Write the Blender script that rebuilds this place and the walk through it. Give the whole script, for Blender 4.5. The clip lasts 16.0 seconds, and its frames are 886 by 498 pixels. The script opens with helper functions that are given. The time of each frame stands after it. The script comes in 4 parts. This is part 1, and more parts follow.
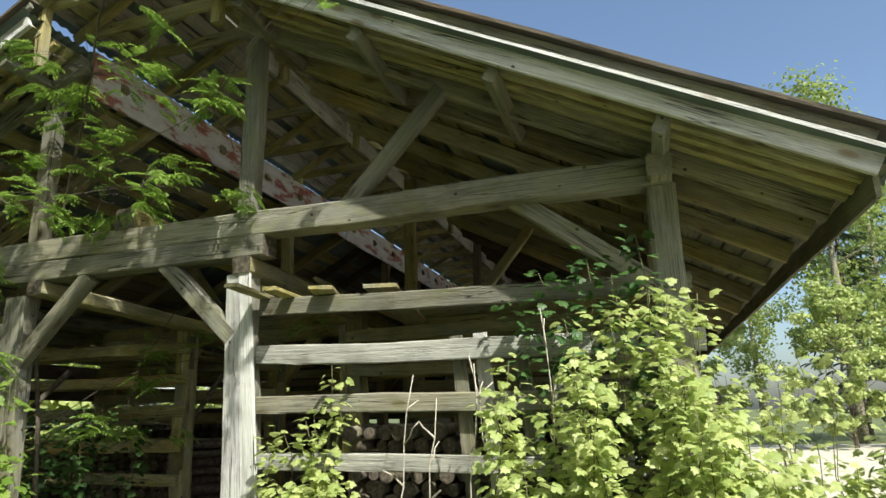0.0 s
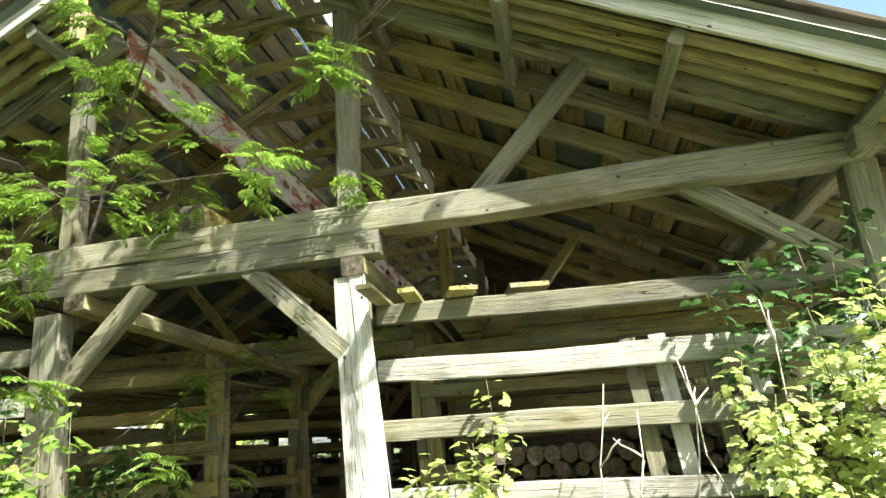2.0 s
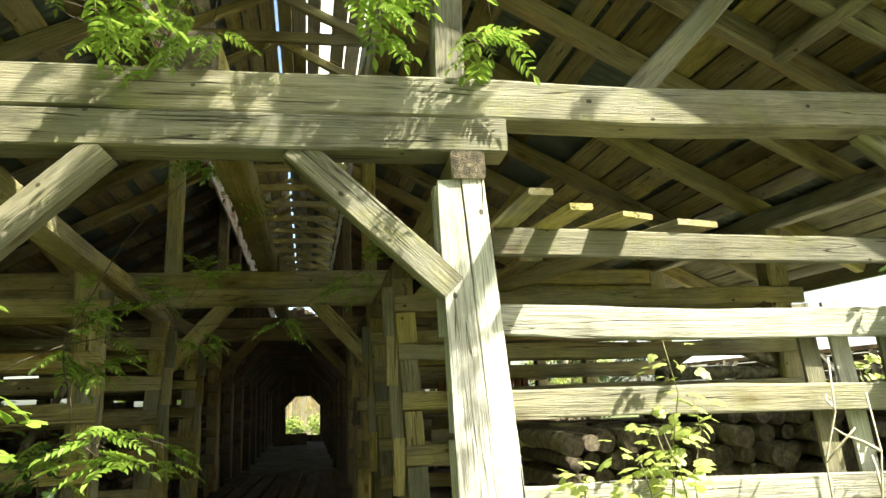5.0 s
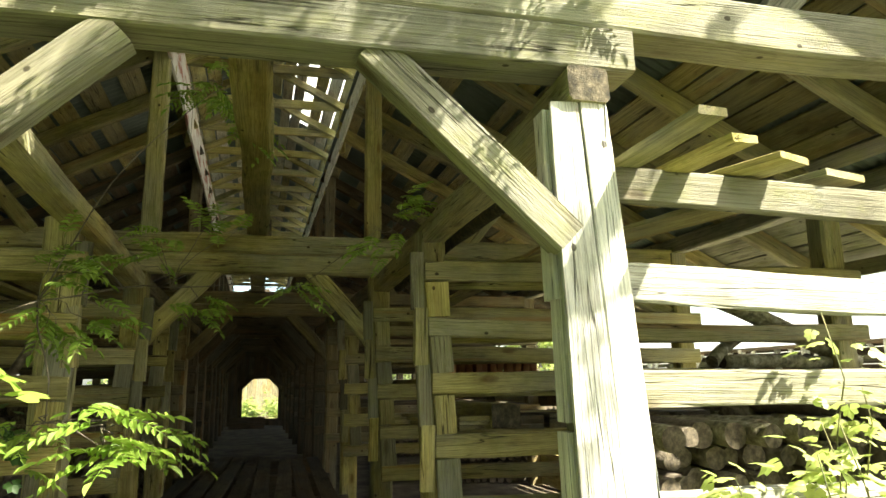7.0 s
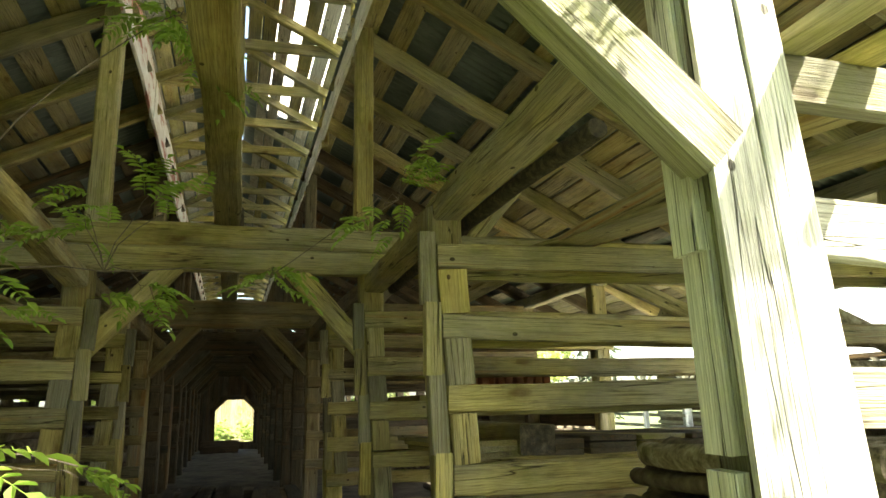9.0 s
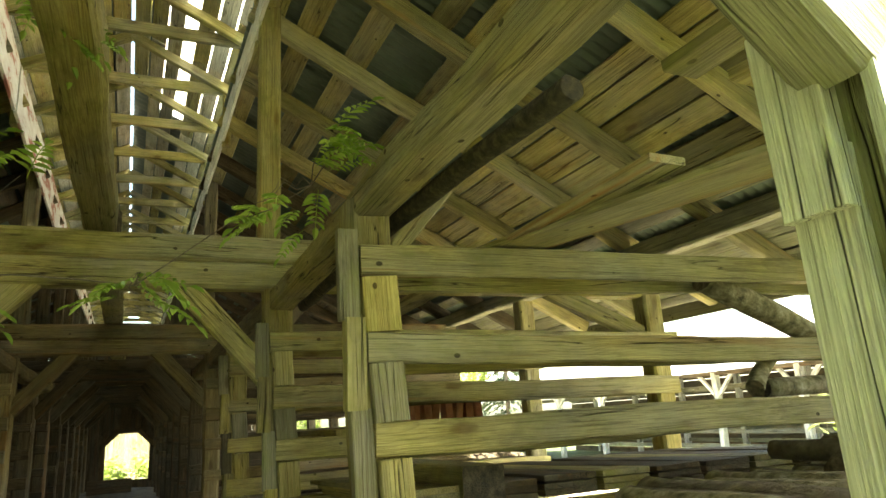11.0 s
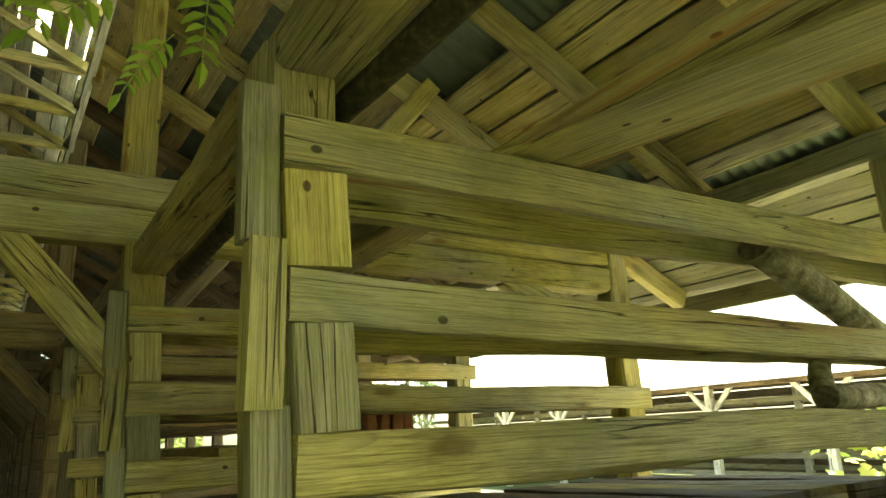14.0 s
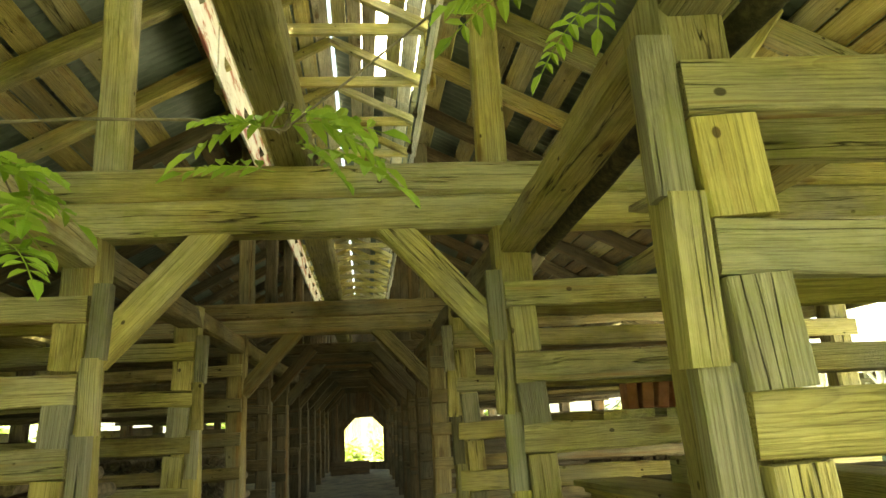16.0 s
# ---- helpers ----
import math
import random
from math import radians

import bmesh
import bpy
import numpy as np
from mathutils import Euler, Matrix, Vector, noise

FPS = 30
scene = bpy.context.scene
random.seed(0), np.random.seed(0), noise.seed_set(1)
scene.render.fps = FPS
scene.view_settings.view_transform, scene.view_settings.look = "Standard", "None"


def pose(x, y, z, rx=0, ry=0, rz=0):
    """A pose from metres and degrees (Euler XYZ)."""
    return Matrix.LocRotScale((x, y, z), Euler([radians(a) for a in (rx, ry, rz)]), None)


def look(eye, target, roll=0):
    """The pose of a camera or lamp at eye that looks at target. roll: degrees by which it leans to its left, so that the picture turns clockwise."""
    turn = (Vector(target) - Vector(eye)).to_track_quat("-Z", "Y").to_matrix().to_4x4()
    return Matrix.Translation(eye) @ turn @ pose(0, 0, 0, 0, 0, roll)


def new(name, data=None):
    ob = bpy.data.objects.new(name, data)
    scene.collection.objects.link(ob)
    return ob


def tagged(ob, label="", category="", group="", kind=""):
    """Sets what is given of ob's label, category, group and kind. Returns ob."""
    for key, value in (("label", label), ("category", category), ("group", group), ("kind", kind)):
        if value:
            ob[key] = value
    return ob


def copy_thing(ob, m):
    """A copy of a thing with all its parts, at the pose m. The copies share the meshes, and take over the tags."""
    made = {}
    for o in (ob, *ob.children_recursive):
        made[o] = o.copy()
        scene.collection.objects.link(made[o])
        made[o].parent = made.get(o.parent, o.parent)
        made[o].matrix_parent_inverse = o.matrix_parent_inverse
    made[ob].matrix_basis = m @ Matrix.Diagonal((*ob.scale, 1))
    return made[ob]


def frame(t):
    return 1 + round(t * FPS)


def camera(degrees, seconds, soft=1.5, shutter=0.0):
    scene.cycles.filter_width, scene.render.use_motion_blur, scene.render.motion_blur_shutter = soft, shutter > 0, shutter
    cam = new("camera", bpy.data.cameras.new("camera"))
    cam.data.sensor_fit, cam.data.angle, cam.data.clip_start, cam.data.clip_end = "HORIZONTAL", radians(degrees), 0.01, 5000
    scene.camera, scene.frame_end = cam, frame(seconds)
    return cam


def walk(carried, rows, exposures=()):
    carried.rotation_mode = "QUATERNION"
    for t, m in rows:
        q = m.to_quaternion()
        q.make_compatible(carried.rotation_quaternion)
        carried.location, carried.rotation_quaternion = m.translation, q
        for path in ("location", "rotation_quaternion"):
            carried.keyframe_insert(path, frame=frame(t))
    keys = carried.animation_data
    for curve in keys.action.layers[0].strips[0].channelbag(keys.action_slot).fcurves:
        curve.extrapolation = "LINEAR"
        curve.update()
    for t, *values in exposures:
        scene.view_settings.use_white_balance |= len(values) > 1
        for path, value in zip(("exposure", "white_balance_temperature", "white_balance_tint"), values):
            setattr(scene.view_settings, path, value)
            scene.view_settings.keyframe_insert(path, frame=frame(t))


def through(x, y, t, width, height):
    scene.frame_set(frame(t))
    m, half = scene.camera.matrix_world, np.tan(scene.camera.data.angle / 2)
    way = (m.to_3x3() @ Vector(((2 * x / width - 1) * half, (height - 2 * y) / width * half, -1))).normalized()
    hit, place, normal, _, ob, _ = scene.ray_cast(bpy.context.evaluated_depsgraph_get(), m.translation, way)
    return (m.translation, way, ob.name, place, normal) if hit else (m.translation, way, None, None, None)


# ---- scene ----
cam = camera(67.1, 16.0)
METRES, EYE, TILT, LEAN, TURN = 8.0, 1.5, 14.0, 1.4, 19.0
ROWS = [
    (0.0, 0.0, 0.0, 0.0, 0.0, 0.0, -0.0),
    (0.5, -0.0551, 0.0113, -0.0025, 1.18, 0.1, 0.33),
    (1.0, -0.1019, 0.0374, -0.0124, -0.39, 0.42, 0.98),
    (1.5, -0.1417, 0.0615, -0.0176, -2.46, 0.6, 1.32),
    (2.0, -0.1778, 0.0899, -0.024, -6.49, 2.26, 1.27),
    (2.5, -0.2136, 0.136, -0.0379, -10.03, 2.0, -0.39),
    (3.0, -0.2477, 0.1731, -0.0436, -11.1, 1.76, -1.96),
    (5.5, -0.3838, 0.3301, -0.071, -28.96, 0.33, -5.83),
    (6.0, -0.3967, 0.3478, -0.0777, -28.63, -0.08, -5.96),
    (6.5, -0.3968, 0.3703, -0.0859, -30.1, -1.38, -6.98),
    (7.0, -0.3833, 0.4073, -0.0934, -31.22, -0.07, -7.88),
    (7.5, -0.3801, 0.4302, -0.098, -30.97, 0.89, -8.46),
    (8.0, -0.3743, 0.4558, -0.105, -30.82, 1.15, -8.58),
    (8.5, -0.3648, 0.4777, -0.114, -30.95, 1.21, -8.64),
    (9.0, -0.3434, 0.5118, -0.1214, -33.08, 1.82, -7.75),
    (9.5, -0.3291, 0.5357, -0.1172, -34.43, 3.88, -7.43),
    (10.0, -0.3221, 0.5474, -0.1201, -37.94, 4.32, -6.84),
    (12.5, -0.2461, 0.6452, -0.1455, -47.94, 7.5, -11.43),
    (13.0, -0.2242, 0.6634, -0.151, -60.93, 11.54, -14.3),
    (13.5, -0.2204, 0.6831, -0.1568, -61.27, 9.17, -13.43),
    (14.0, -0.2243, 0.7034, -0.159, -49.42, 7.47, -9.21),
    (14.5, -0.228, 0.7108, -0.1616, -40.51, 5.05, -6.46),
    (15.0, -0.2343, 0.7141, -0.1629, -33.44, 3.23, -5.67),
    (15.5, -0.24, 0.7166, -0.1636, -27.75, 2.37, -4.32),
    (16.0, -0.2451, 0.7205, -0.1646, -22.66, 1.73, -3.88),
]
walk(cam, [(t, pose(0, 0, EYE, TILT, LEAN, TURN) @ pose(METRES * x, METRES * y, METRES * z, 90 + pitch, roll, yaw)) for t, x, y, z, yaw, pitch, roll in ROWS], exposures=[
    (0.0, 0.6, 6200, 6), (0.8, 1.5, 6200, 6), (1.5, 1.75, 6300, 4), (3.0, 1.8, 6600, 2), (5.5, 2.0, 7200, 0),
    (9.0, 2.95, 7200, 2), (10.0, 3.1, 7300, 0), (12.5, 3.65, 8500, -10), (13.2, 3.35, 8500, -14), (13.6, 3.05, 8700, -14), (14.0, 3.25, 9200, -13), (15.0, 3.85, 9400, -11), (16.0, 4.05, 9500, -12)])

# ---- light ----
SUN_EL, SUN_AZ = 50.0, 132.0          # azimuth clockwise from +y
world = bpy.data.worlds.new("world")
scene.world = world
world.use_nodes = True
wn = world.node_tree.nodes
sky = wn.new("ShaderNodeTexSky")
sky.sky_type, sky.sun_disc = "NISHITA", False
sky.dust_density, sky.air_density, sky.ozone_density = 2.5, 1.0, 1.0
sky.sun_elevation, sky.sun_rotation = radians(SUN_EL), radians(SUN_AZ)
wn["Background"].inputs[1].default_value = 0.125
world.node_tree.links.new(sky.outputs[0], wn["Background"].inputs[0])
sun = new("sun", bpy.data.lights.new("sun", "SUN"))
sun.data.energy, sun.data.angle, sun.data.color = 5.0, radians(0.6), (1.0, 0.95, 0.86)
sd = Vector((math.sin(radians(SUN_AZ)) * math.cos(radians(SUN_EL)), math.cos(radians(SUN_AZ)) * math.cos(radians(SUN_EL)), math.sin(radians(SUN_EL))))
sun.matrix_world = look(sd * 40, (0, 0, 0))

# ---- materials ----


def nodes_of(name):
    m = bpy.data.materials.new(name)
    m.use_nodes = True
    nt = m.node_tree
    return m, nt, nt.nodes["Principled BSDF"]


def ramp(nt, fac, stops):
    r = nt.nodes.new("ShaderNodeValToRGB")
    el = r.color_ramp.elements
    while len(el) < len(stops):
        el.new(0.5)
    for e, (p, c) in zip(el, stops):
        e.position, e.color = p, (*c, 1) if len(c) == 3 else c
    nt.links.new(fac, r.inputs[0])
    return r.outputs[0]


def mix(nt, kind, fac, a, b):
    x = nt.nodes.new("ShaderNodeMix")
    x.data_type, x.blend_type = "RGBA", kind
    for sock, v in ((x.inputs[0], fac), (x.inputs[6], a), (x.inputs[7], b)):
        if isinstance(v, bpy.types.NodeSocket):
            nt.links.new(v, sock)
        elif isinstance(v, tuple):
            sock.default_value = (*v, 1)
        else:
            sock.default_value = v
    return x.outputs[2]


def calc(nt, op, a, b=0.0):
    x = nt.nodes.new("ShaderNodeMath")
    x.operation = op
    for sock, v in ((x.inputs[0], a), (x.inputs[1], b)):
        if isinstance(v, bpy.types.NodeSocket):
            nt.links.new(v, sock)
        else:
            sock.default_value = v
    return x.outputs[0]


def tex_noise(nt, vec, scale, detail=4.0, rough=0.6):
    n = nt.nodes.new("ShaderNodeTexNoise")
    n.inputs["Scale"].default_value, n.inputs["Detail"].default_value, n.inputs["Roughness"].default_value = scale, detail, rough
    nt.links.new(vec, n.inputs["Vector"])
    return n.outputs["Fac"]


def object_space(nt, stretch=(1, 1, 1)):
    """Object coordinates, shifted by each object's own random number, stretched."""
    tc, oi = nt.nodes.new("ShaderNodeTexCoord"), nt.nodes.new("ShaderNodeObjectInfo")
    mul, add, mp = (nt.nodes.new("ShaderNodeVectorMath") for _ in range(3))
    mul.operation, add.operation, mp.operation = "MULTIPLY", "ADD", "MULTIPLY"
    com = nt.nodes.new("ShaderNodeCombineXYZ")
    for i in range(3):
        nt.links.new(oi.outputs["Random"], com.inputs[i])
    nt.links.new(com.outputs[0], mul.inputs[0])
    mul.inputs[1].default_value = (37, 19, 23)
    nt.links.new(tc.outputs["Object"], add.inputs[0])
    nt.links.new(mul.outputs[0], add.inputs[1])
    nt.links.new(add.outputs[0], mp.inputs[0])
    mp.inputs[1].default_value = stretch
    return mp.outputs[0], add.outputs[0], oi.outputs["Random"]


def wood(name, pale, mid, dark, crack=1.0, spread=0.25, moss=0.0, rust=0.0, ring=0.28):
    """Weathered timber: grain along the local x axis, rings, knots, checks, stains."""
    m, nt, bsdf = nodes_of(name)
    fine, base, rnd = object_space(nt, (2.4, 200, 200))
    coarse, _, _ = object_space(nt, (0.8, 24, 24))
    split, _, _ = object_space(nt, (0.32, 12, 12))
    patch, _, _ = object_space(nt, (1.6, 3.0, 3.0))
    g1, g2 = tex_noise(nt, fine, 1.0, 4, 0.65), tex_noise(nt, coarse, 1.0, 6, 0.7)
    col = ramp(nt, g2, ((0.16, tuple((p + q) / 2 for p, q in zip(dark, mid))), (0.45, mid), (0.75, pale)))
    grain = ramp(nt, g1, ((0.34, (0.42, 0.40, 0.37)), (0.5, (0.97, 0.97, 0.97)), (0.66, (1.22, 1.2, 1.16))))
    col = mix(nt, "MULTIPLY", 0.75, col, grain)
    # growth rings about a wandering heart
    warp = nt.nodes.new("ShaderNodeTexNoise")
    warp.inputs["Scale"].default_value, warp.inputs["Detail"].default_value = 1.0, 2.0
    wsp, _, _ = object_space(nt, (1.9, 5, 5))
    nt.links.new(wsp, warp.inputs["Vector"])
    sc, ad, tc = nt.nodes.new("ShaderNodeVectorMath"), nt.nodes.new("ShaderNodeVectorMath"), nt.nodes.new("ShaderNodeTexCoord")
    sc.operation = "MULTIPLY_ADD"
    nt.links.new(warp.outputs["Color"], sc.inputs[0])
    sc.inputs[1].default_value, sc.inputs[2].default_value = (0, 0.11, 0.11), (0, -0.02, -0.10)
    nt.links.new(sc.outputs[0], ad.inputs[0])
    nt.links.new(tc.outputs["Object"], ad.inputs[1])
    wv = nt.nodes.new("ShaderNodeTexWave")
    wv.wave_type, wv.rings_direction, wv.wave_profile = "RINGS", "X", "SAW"
    wv.inputs["Scale"].default_value, wv.inputs["Distortion"].default_value = 26.0, 0.4
    nt.links.new(ad.outputs[0], wv.inputs["Vector"])
    rings = ramp(nt, wv.outputs["Fac"], ((0.0, (1.06, 1.05, 1.03)), (0.6, (0.98, 0.97, 0.95)), (0.92, (0.50, 0.45, 0.38)), (1.0, (1.0, 1.0, 1.0))))
    col = mix(nt, "MULTIPLY", ring, col, rings)
    # knots
    vo = nt.nodes.new("ShaderNodeTexVoronoi")
    vo.inputs["Scale"].default_value = 1.0
    kn, _, _ = object_space(nt, (2.3, 6.2, 6.2))
    nt.links.new(kn, vo.inputs["Vector"])
    knot = ramp(nt, vo.outputs["Distance"], ((0.07, (1, 1, 1)), (0.12, (0.8, 0.8, 0.8)), (0.16, (0.3, 0.3, 0.3)), (0.27, (0, 0, 0))))
    col = mix(nt, "MIX", calc(nt, "MULTIPLY", knot, 0.9), col, (mid[0] * 0.42, mid[1] * 0.31, mid[2] * 0.22))
    # weather stains
    st = tex_noise(nt, patch, 1.0, 6, 0.65)
    col = mix(nt, "MULTIPLY", 0.8, col, ramp(nt, st, ((0.33, (0.32, 0.29, 0.24)), (0.48, (0.88, 0.87, 0.84)), (0.66, (1.28, 1.25, 1.16)))))
    wet = tex_noise(nt, patch, 0.55, 5, 0.6)
    grey = sum(mid) / 3
    col = mix(nt, "MIX", calc(nt, "MULTIPLY", ramp(nt, wet, ((0.40, (0, 0, 0)), (0.62, (1, 1, 1)))), 0.55), col, mix(nt, "MULTIPLY", 0.8, (grey * 1.1, grey * 1.12, grey * 0.98), grain))
    hole = nt.nodes.new("ShaderNodeTexVoronoi")
    hole.inputs["Scale"].default_value = 1.0
    hs_, _, _ = object_space(nt, (5, 7, 7))
    nt.links.new(hs_, hole.inputs["Vector"])
    dots = ramp(nt, hole.outputs["Distance"], ((0.06, (1, 1, 1)), (0.08, (0, 0, 0))))
    col = mix(nt, "MIX", calc(nt, "MULTIPLY", dots, 0.85), col, (0.03, 0.022, 0.015))
    if moss:
        mo = tex_noise(nt, patch, 2.3, 6, 0.75)
        col = mix(nt, "MIX", calc(nt, "MULTIPLY", ramp(nt, mo, ((0.5, (0, 0, 0)), (0.66, (1, 1, 1)))), moss), col, (0.20, 0.21, 0.055))
    if rust:
        ru = tex_noise(nt, coarse, 0.35, 6, 0.65)
        col = mix(nt, "MIX", calc(nt, "MULTIPLY", ramp(nt, ru, ((0.55, (0, 0, 0)), (0.68, (1, 1, 1)))), rust), col, (0.36, 0.15, 0.04))
    # drying cracks
    cr = tex_noise(nt, split, 1.0, 3, 0.5)
    line = ramp(nt, cr, ((0.4945, (0, 0, 0)), (0.4985, (1, 1, 1)), (0.5015, (1, 1, 1)), (0.5055, (0, 0, 0))))
    gate = ramp(nt, tex_noise(nt, patch, 0.8, 2, 0.5), ((0.46, (0, 0, 0)), (0.54, (1, 1, 1))))
    line = calc(nt, "MULTIPLY", line, gate)
    col = mix(nt, "MIX", calc(nt, "MULTIPLY", line, 0.9 * crack), col, (0.025, 0.02, 0.015))
    # one board paler or browner than the next
    vr = calc(nt, "ADD", calc(nt, "MULTIPLY", rnd, 2 * spread), 1 - spread)
    tint = nt.nodes.new("ShaderNodeHueSaturation")
    nt.links.new(col, tint.inputs["Color"])
    nt.links.new(vr, tint.inputs["Value"])
    nt.links.new(tint.outputs[0], bsdf.inputs["Base Color"])
    bsdf.inputs["Roughness"].default_value = 0.85
    bsdf.inputs["Specular IOR Level"].default_value = 0.2
    h = calc(nt, "ADD", calc(nt, "MULTIPLY", g1, 0.6), calc(nt, "MULTIPLY", g2, 0.4))
    h = calc(nt, "SUBTRACT", h, calc(nt, "MULTIPLY", line, 1.5 * crack))
    h = calc(nt, "SUBTRACT", h, calc(nt, "MULTIPLY", knot, 0.3))
    bp = nt.nodes.new("ShaderNodeBump")
    bp.inputs["Strength"].default_value, bp.inputs["Distance"].default_value = 1.0, 0.014
    nt.links.new(h, bp.inputs["Height"])
    nt.links.new(bp.outputs[0], bsdf.inputs["Normal"])
    return m


WOOD_GREY = wood("weathered_grey_wood", (0.34, 0.32, 0.245), (0.24, 0.225, 0.165), (0.105, 0.097, 0.067), moss=0.4)
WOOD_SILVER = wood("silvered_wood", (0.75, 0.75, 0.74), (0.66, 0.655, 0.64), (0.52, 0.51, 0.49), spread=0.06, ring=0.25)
WOOD_BARN = wood("barn_wood", (0.50, 0.44, 0.19), (0.37, 0.315, 0.125), (0.15, 0.12, 0.045), rust=0.2, moss=0.5)
WOOD_FRESH = wood("pale_rail_wood", (0.54, 0.48, 0.23), (0.41, 0.355, 0.155), (0.18, 0.145, 0.06), rust=0.6, crack=0.9, spread=0.18, ring=0.5, moss=0.4)
WOOD_BOARD = wood("roof_board_wood", (0.46, 0.39, 0.19), (0.33, 0.275, 0.12), (0.12, 0.095, 0.04), rust=0.3, spread=0.42, moss=0.3)
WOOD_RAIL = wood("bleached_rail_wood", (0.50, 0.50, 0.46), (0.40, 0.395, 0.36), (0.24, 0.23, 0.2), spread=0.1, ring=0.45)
WOOD_PALE = wood("bleached_board_wood", (0.62, 0.56, 0.46), (0.50, 0.44, 0.35), (0.32, 0.27, 0.2), spread=0.2, ring=0.4)
# deep-barn shade put into the colour: far frames, roof, deck, stored boards
WOOD_SHADED = wood("shaded_old_wood", (0.19, 0.15, 0.095), (0.12, 0.092, 0.056), (0.055, 0.04, 0.025), rust=0.2)
WOOD_DARK = wood("dark_brown_wood", (0.20, 0.15, 0.10), (0.14, 0.105, 0.07), (0.07, 0.05, 0.035), rust=0.2)


def painted(name):
    m, nt, bsdf = nodes_of(name)
    st, _, _ = object_space(nt, (2, 6, 6))
    n = tex_noise(nt, st, 1.0, 6, 0.7)
    col = ramp(nt, n, ((0.36, (0.30, 0.10, 0.07)), (0.43, (0.36, 0.15, 0.11)), (0.47, (0.55, 0.50, 0.45)), (0.7, (0.72, 0.70, 0.67))))
    nt.links.new(col, bsdf.inputs["Base Color"])
    bsdf.inputs["Roughness"].default_value = 0.8
    return m


PEELED = painted("peeling_red_paint")


def plain(name, a, b, scale=6.0, rough=0.8, metal=0.0, bump=0.0, mid=None):
    m, nt, bsdf = nodes_of(name)
    v, _, _ = object_space(nt)
    n = tex_noise(nt, v, scale, 6, 0.65)
    stops = ((0.35, a), (0.65, b)) if mid is None else ((0.32, a), (0.5, mid), (0.68, b))
    nt.links.new(ramp(nt, n, stops), bsdf.inputs["Base Color"])
    bsdf.inputs["Roughness"].default_value, bsdf.inputs["Metallic"].default_value = rough, metal
    if bump:
        bp = nt.nodes.new("ShaderNodeBump")
        bp.inputs["Strength"].default_value, bp.inputs["Distance"].default_value = bump, 0.02
        nt.links.new(tex_noise(nt, v, scale * 4, 6, 0.7), bp.inputs["Height"])
        nt.links.new(bp.outputs[0], bsdf.inputs["Normal"])
    return m


def leafy(name, a, b, through=0.35, tscale=1.0):
    """Leaf: each leaf a shade of its own, light shows through it."""
    m, nt, bsdf = nodes_of(name)
    ge = nt.nodes.new("ShaderNodeNewGeometry")
    col = ramp(nt, ge.outputs["Random Per Island"], ((0.0, a), (0.55, tuple((x + y) / 2 for x, y in zip(a, b))), (1.0, b)))
    nt.links.new(col, bsdf.inputs["Base Color"])
    bsdf.inputs["Roughness"].default_value = 0.5
    tr = nt.nodes.new("ShaderNodeBsdfTranslucent")
    hs = nt.nodes.new("ShaderNodeHueSaturation")
    hs.inputs["Value"].default_value = 1.6 * tscale
    nt.links.new(col, hs.inputs["Color"])
    nt.links.new(hs.outputs[0], tr.inputs["Color"])
    ms = nt.nodes.new("ShaderNodeMixShader")
    ms.inputs[0].default_value = through
    nt.links.new(bsdf.outputs[0], ms.inputs[1])
    nt.links.new(tr.outputs[0], ms.inputs[2])
    nt.links.new(ms.outputs[0], nt.nodes["Material Output"].inputs[0])
    return m


METAL = plain("aged_roofing_metal", (0.10, 0.12, 0.115), (0.19, 0.22, 0.21), 2.0, 0.6, 0.3, mid=(0.13, 0.16, 0.155))
METAL_PALE = plain("pale_roofing_metal", (0.42, 0.43, 0.42), (0.6, 0.6, 0.58), 2.0, 0.5, 0.3)
SHEET = leafy("translucent_sheet", (0.60, 0.62, 0.61), (0.66, 0.67, 0.66), 0.65, 0.62)
BARK = plain("bark", (0.07, 0.055, 0.04), (0.24, 0.20, 0.15), 14, 0.95, 0, 0.9, mid=(0.14, 0.115, 0.085))
SLAB_BARK = plain("dark_slab_bark", (0.025, 0.022, 0.014), (0.13, 0.12, 0.06), 30, 0.95, 0, 1.0, mid=(0.06, 0.052, 0.03))
BIRCH = plain("birch_bark", (0.08, 0.07, 0.04), (0.50, 0.46, 0.35), 18, 0.9, 0, 1.0, mid=(0.26, 0.23, 0.14))
CUT_END = plain("sawn_log_end", (0.05, 0.04, 0.03), (0.26, 0.21, 0.15), 34, 0.9, 0, 0.6, mid=(0.13, 0.105, 0.075))
BRICK = plain("old_brick", (0.28, 0.11, 0.06), (0.45, 0.22, 0.13), 8, 0.9)
SAND = plain("pale_sand", (0.36, 0.32, 0.24), (0.58, 0.54, 0.43), 2.5, 0.95, 0, 0.6, mid=(0.48, 0.44, 0.34))
SOIL = plain("soil_and_litter", (0.05, 0.04, 0.03), (0.17, 0.14, 0.09), 3, 0.95, 0, 0.8)
STEM = plain("green_stem", (0.09, 0.10, 0.04), (0.20, 0.18, 0.08), 20, 0.8)
DRY = plain("dry_stalk", (0.38, 0.33, 0.25), (0.62, 0.57, 0.48), 30, 0.8)


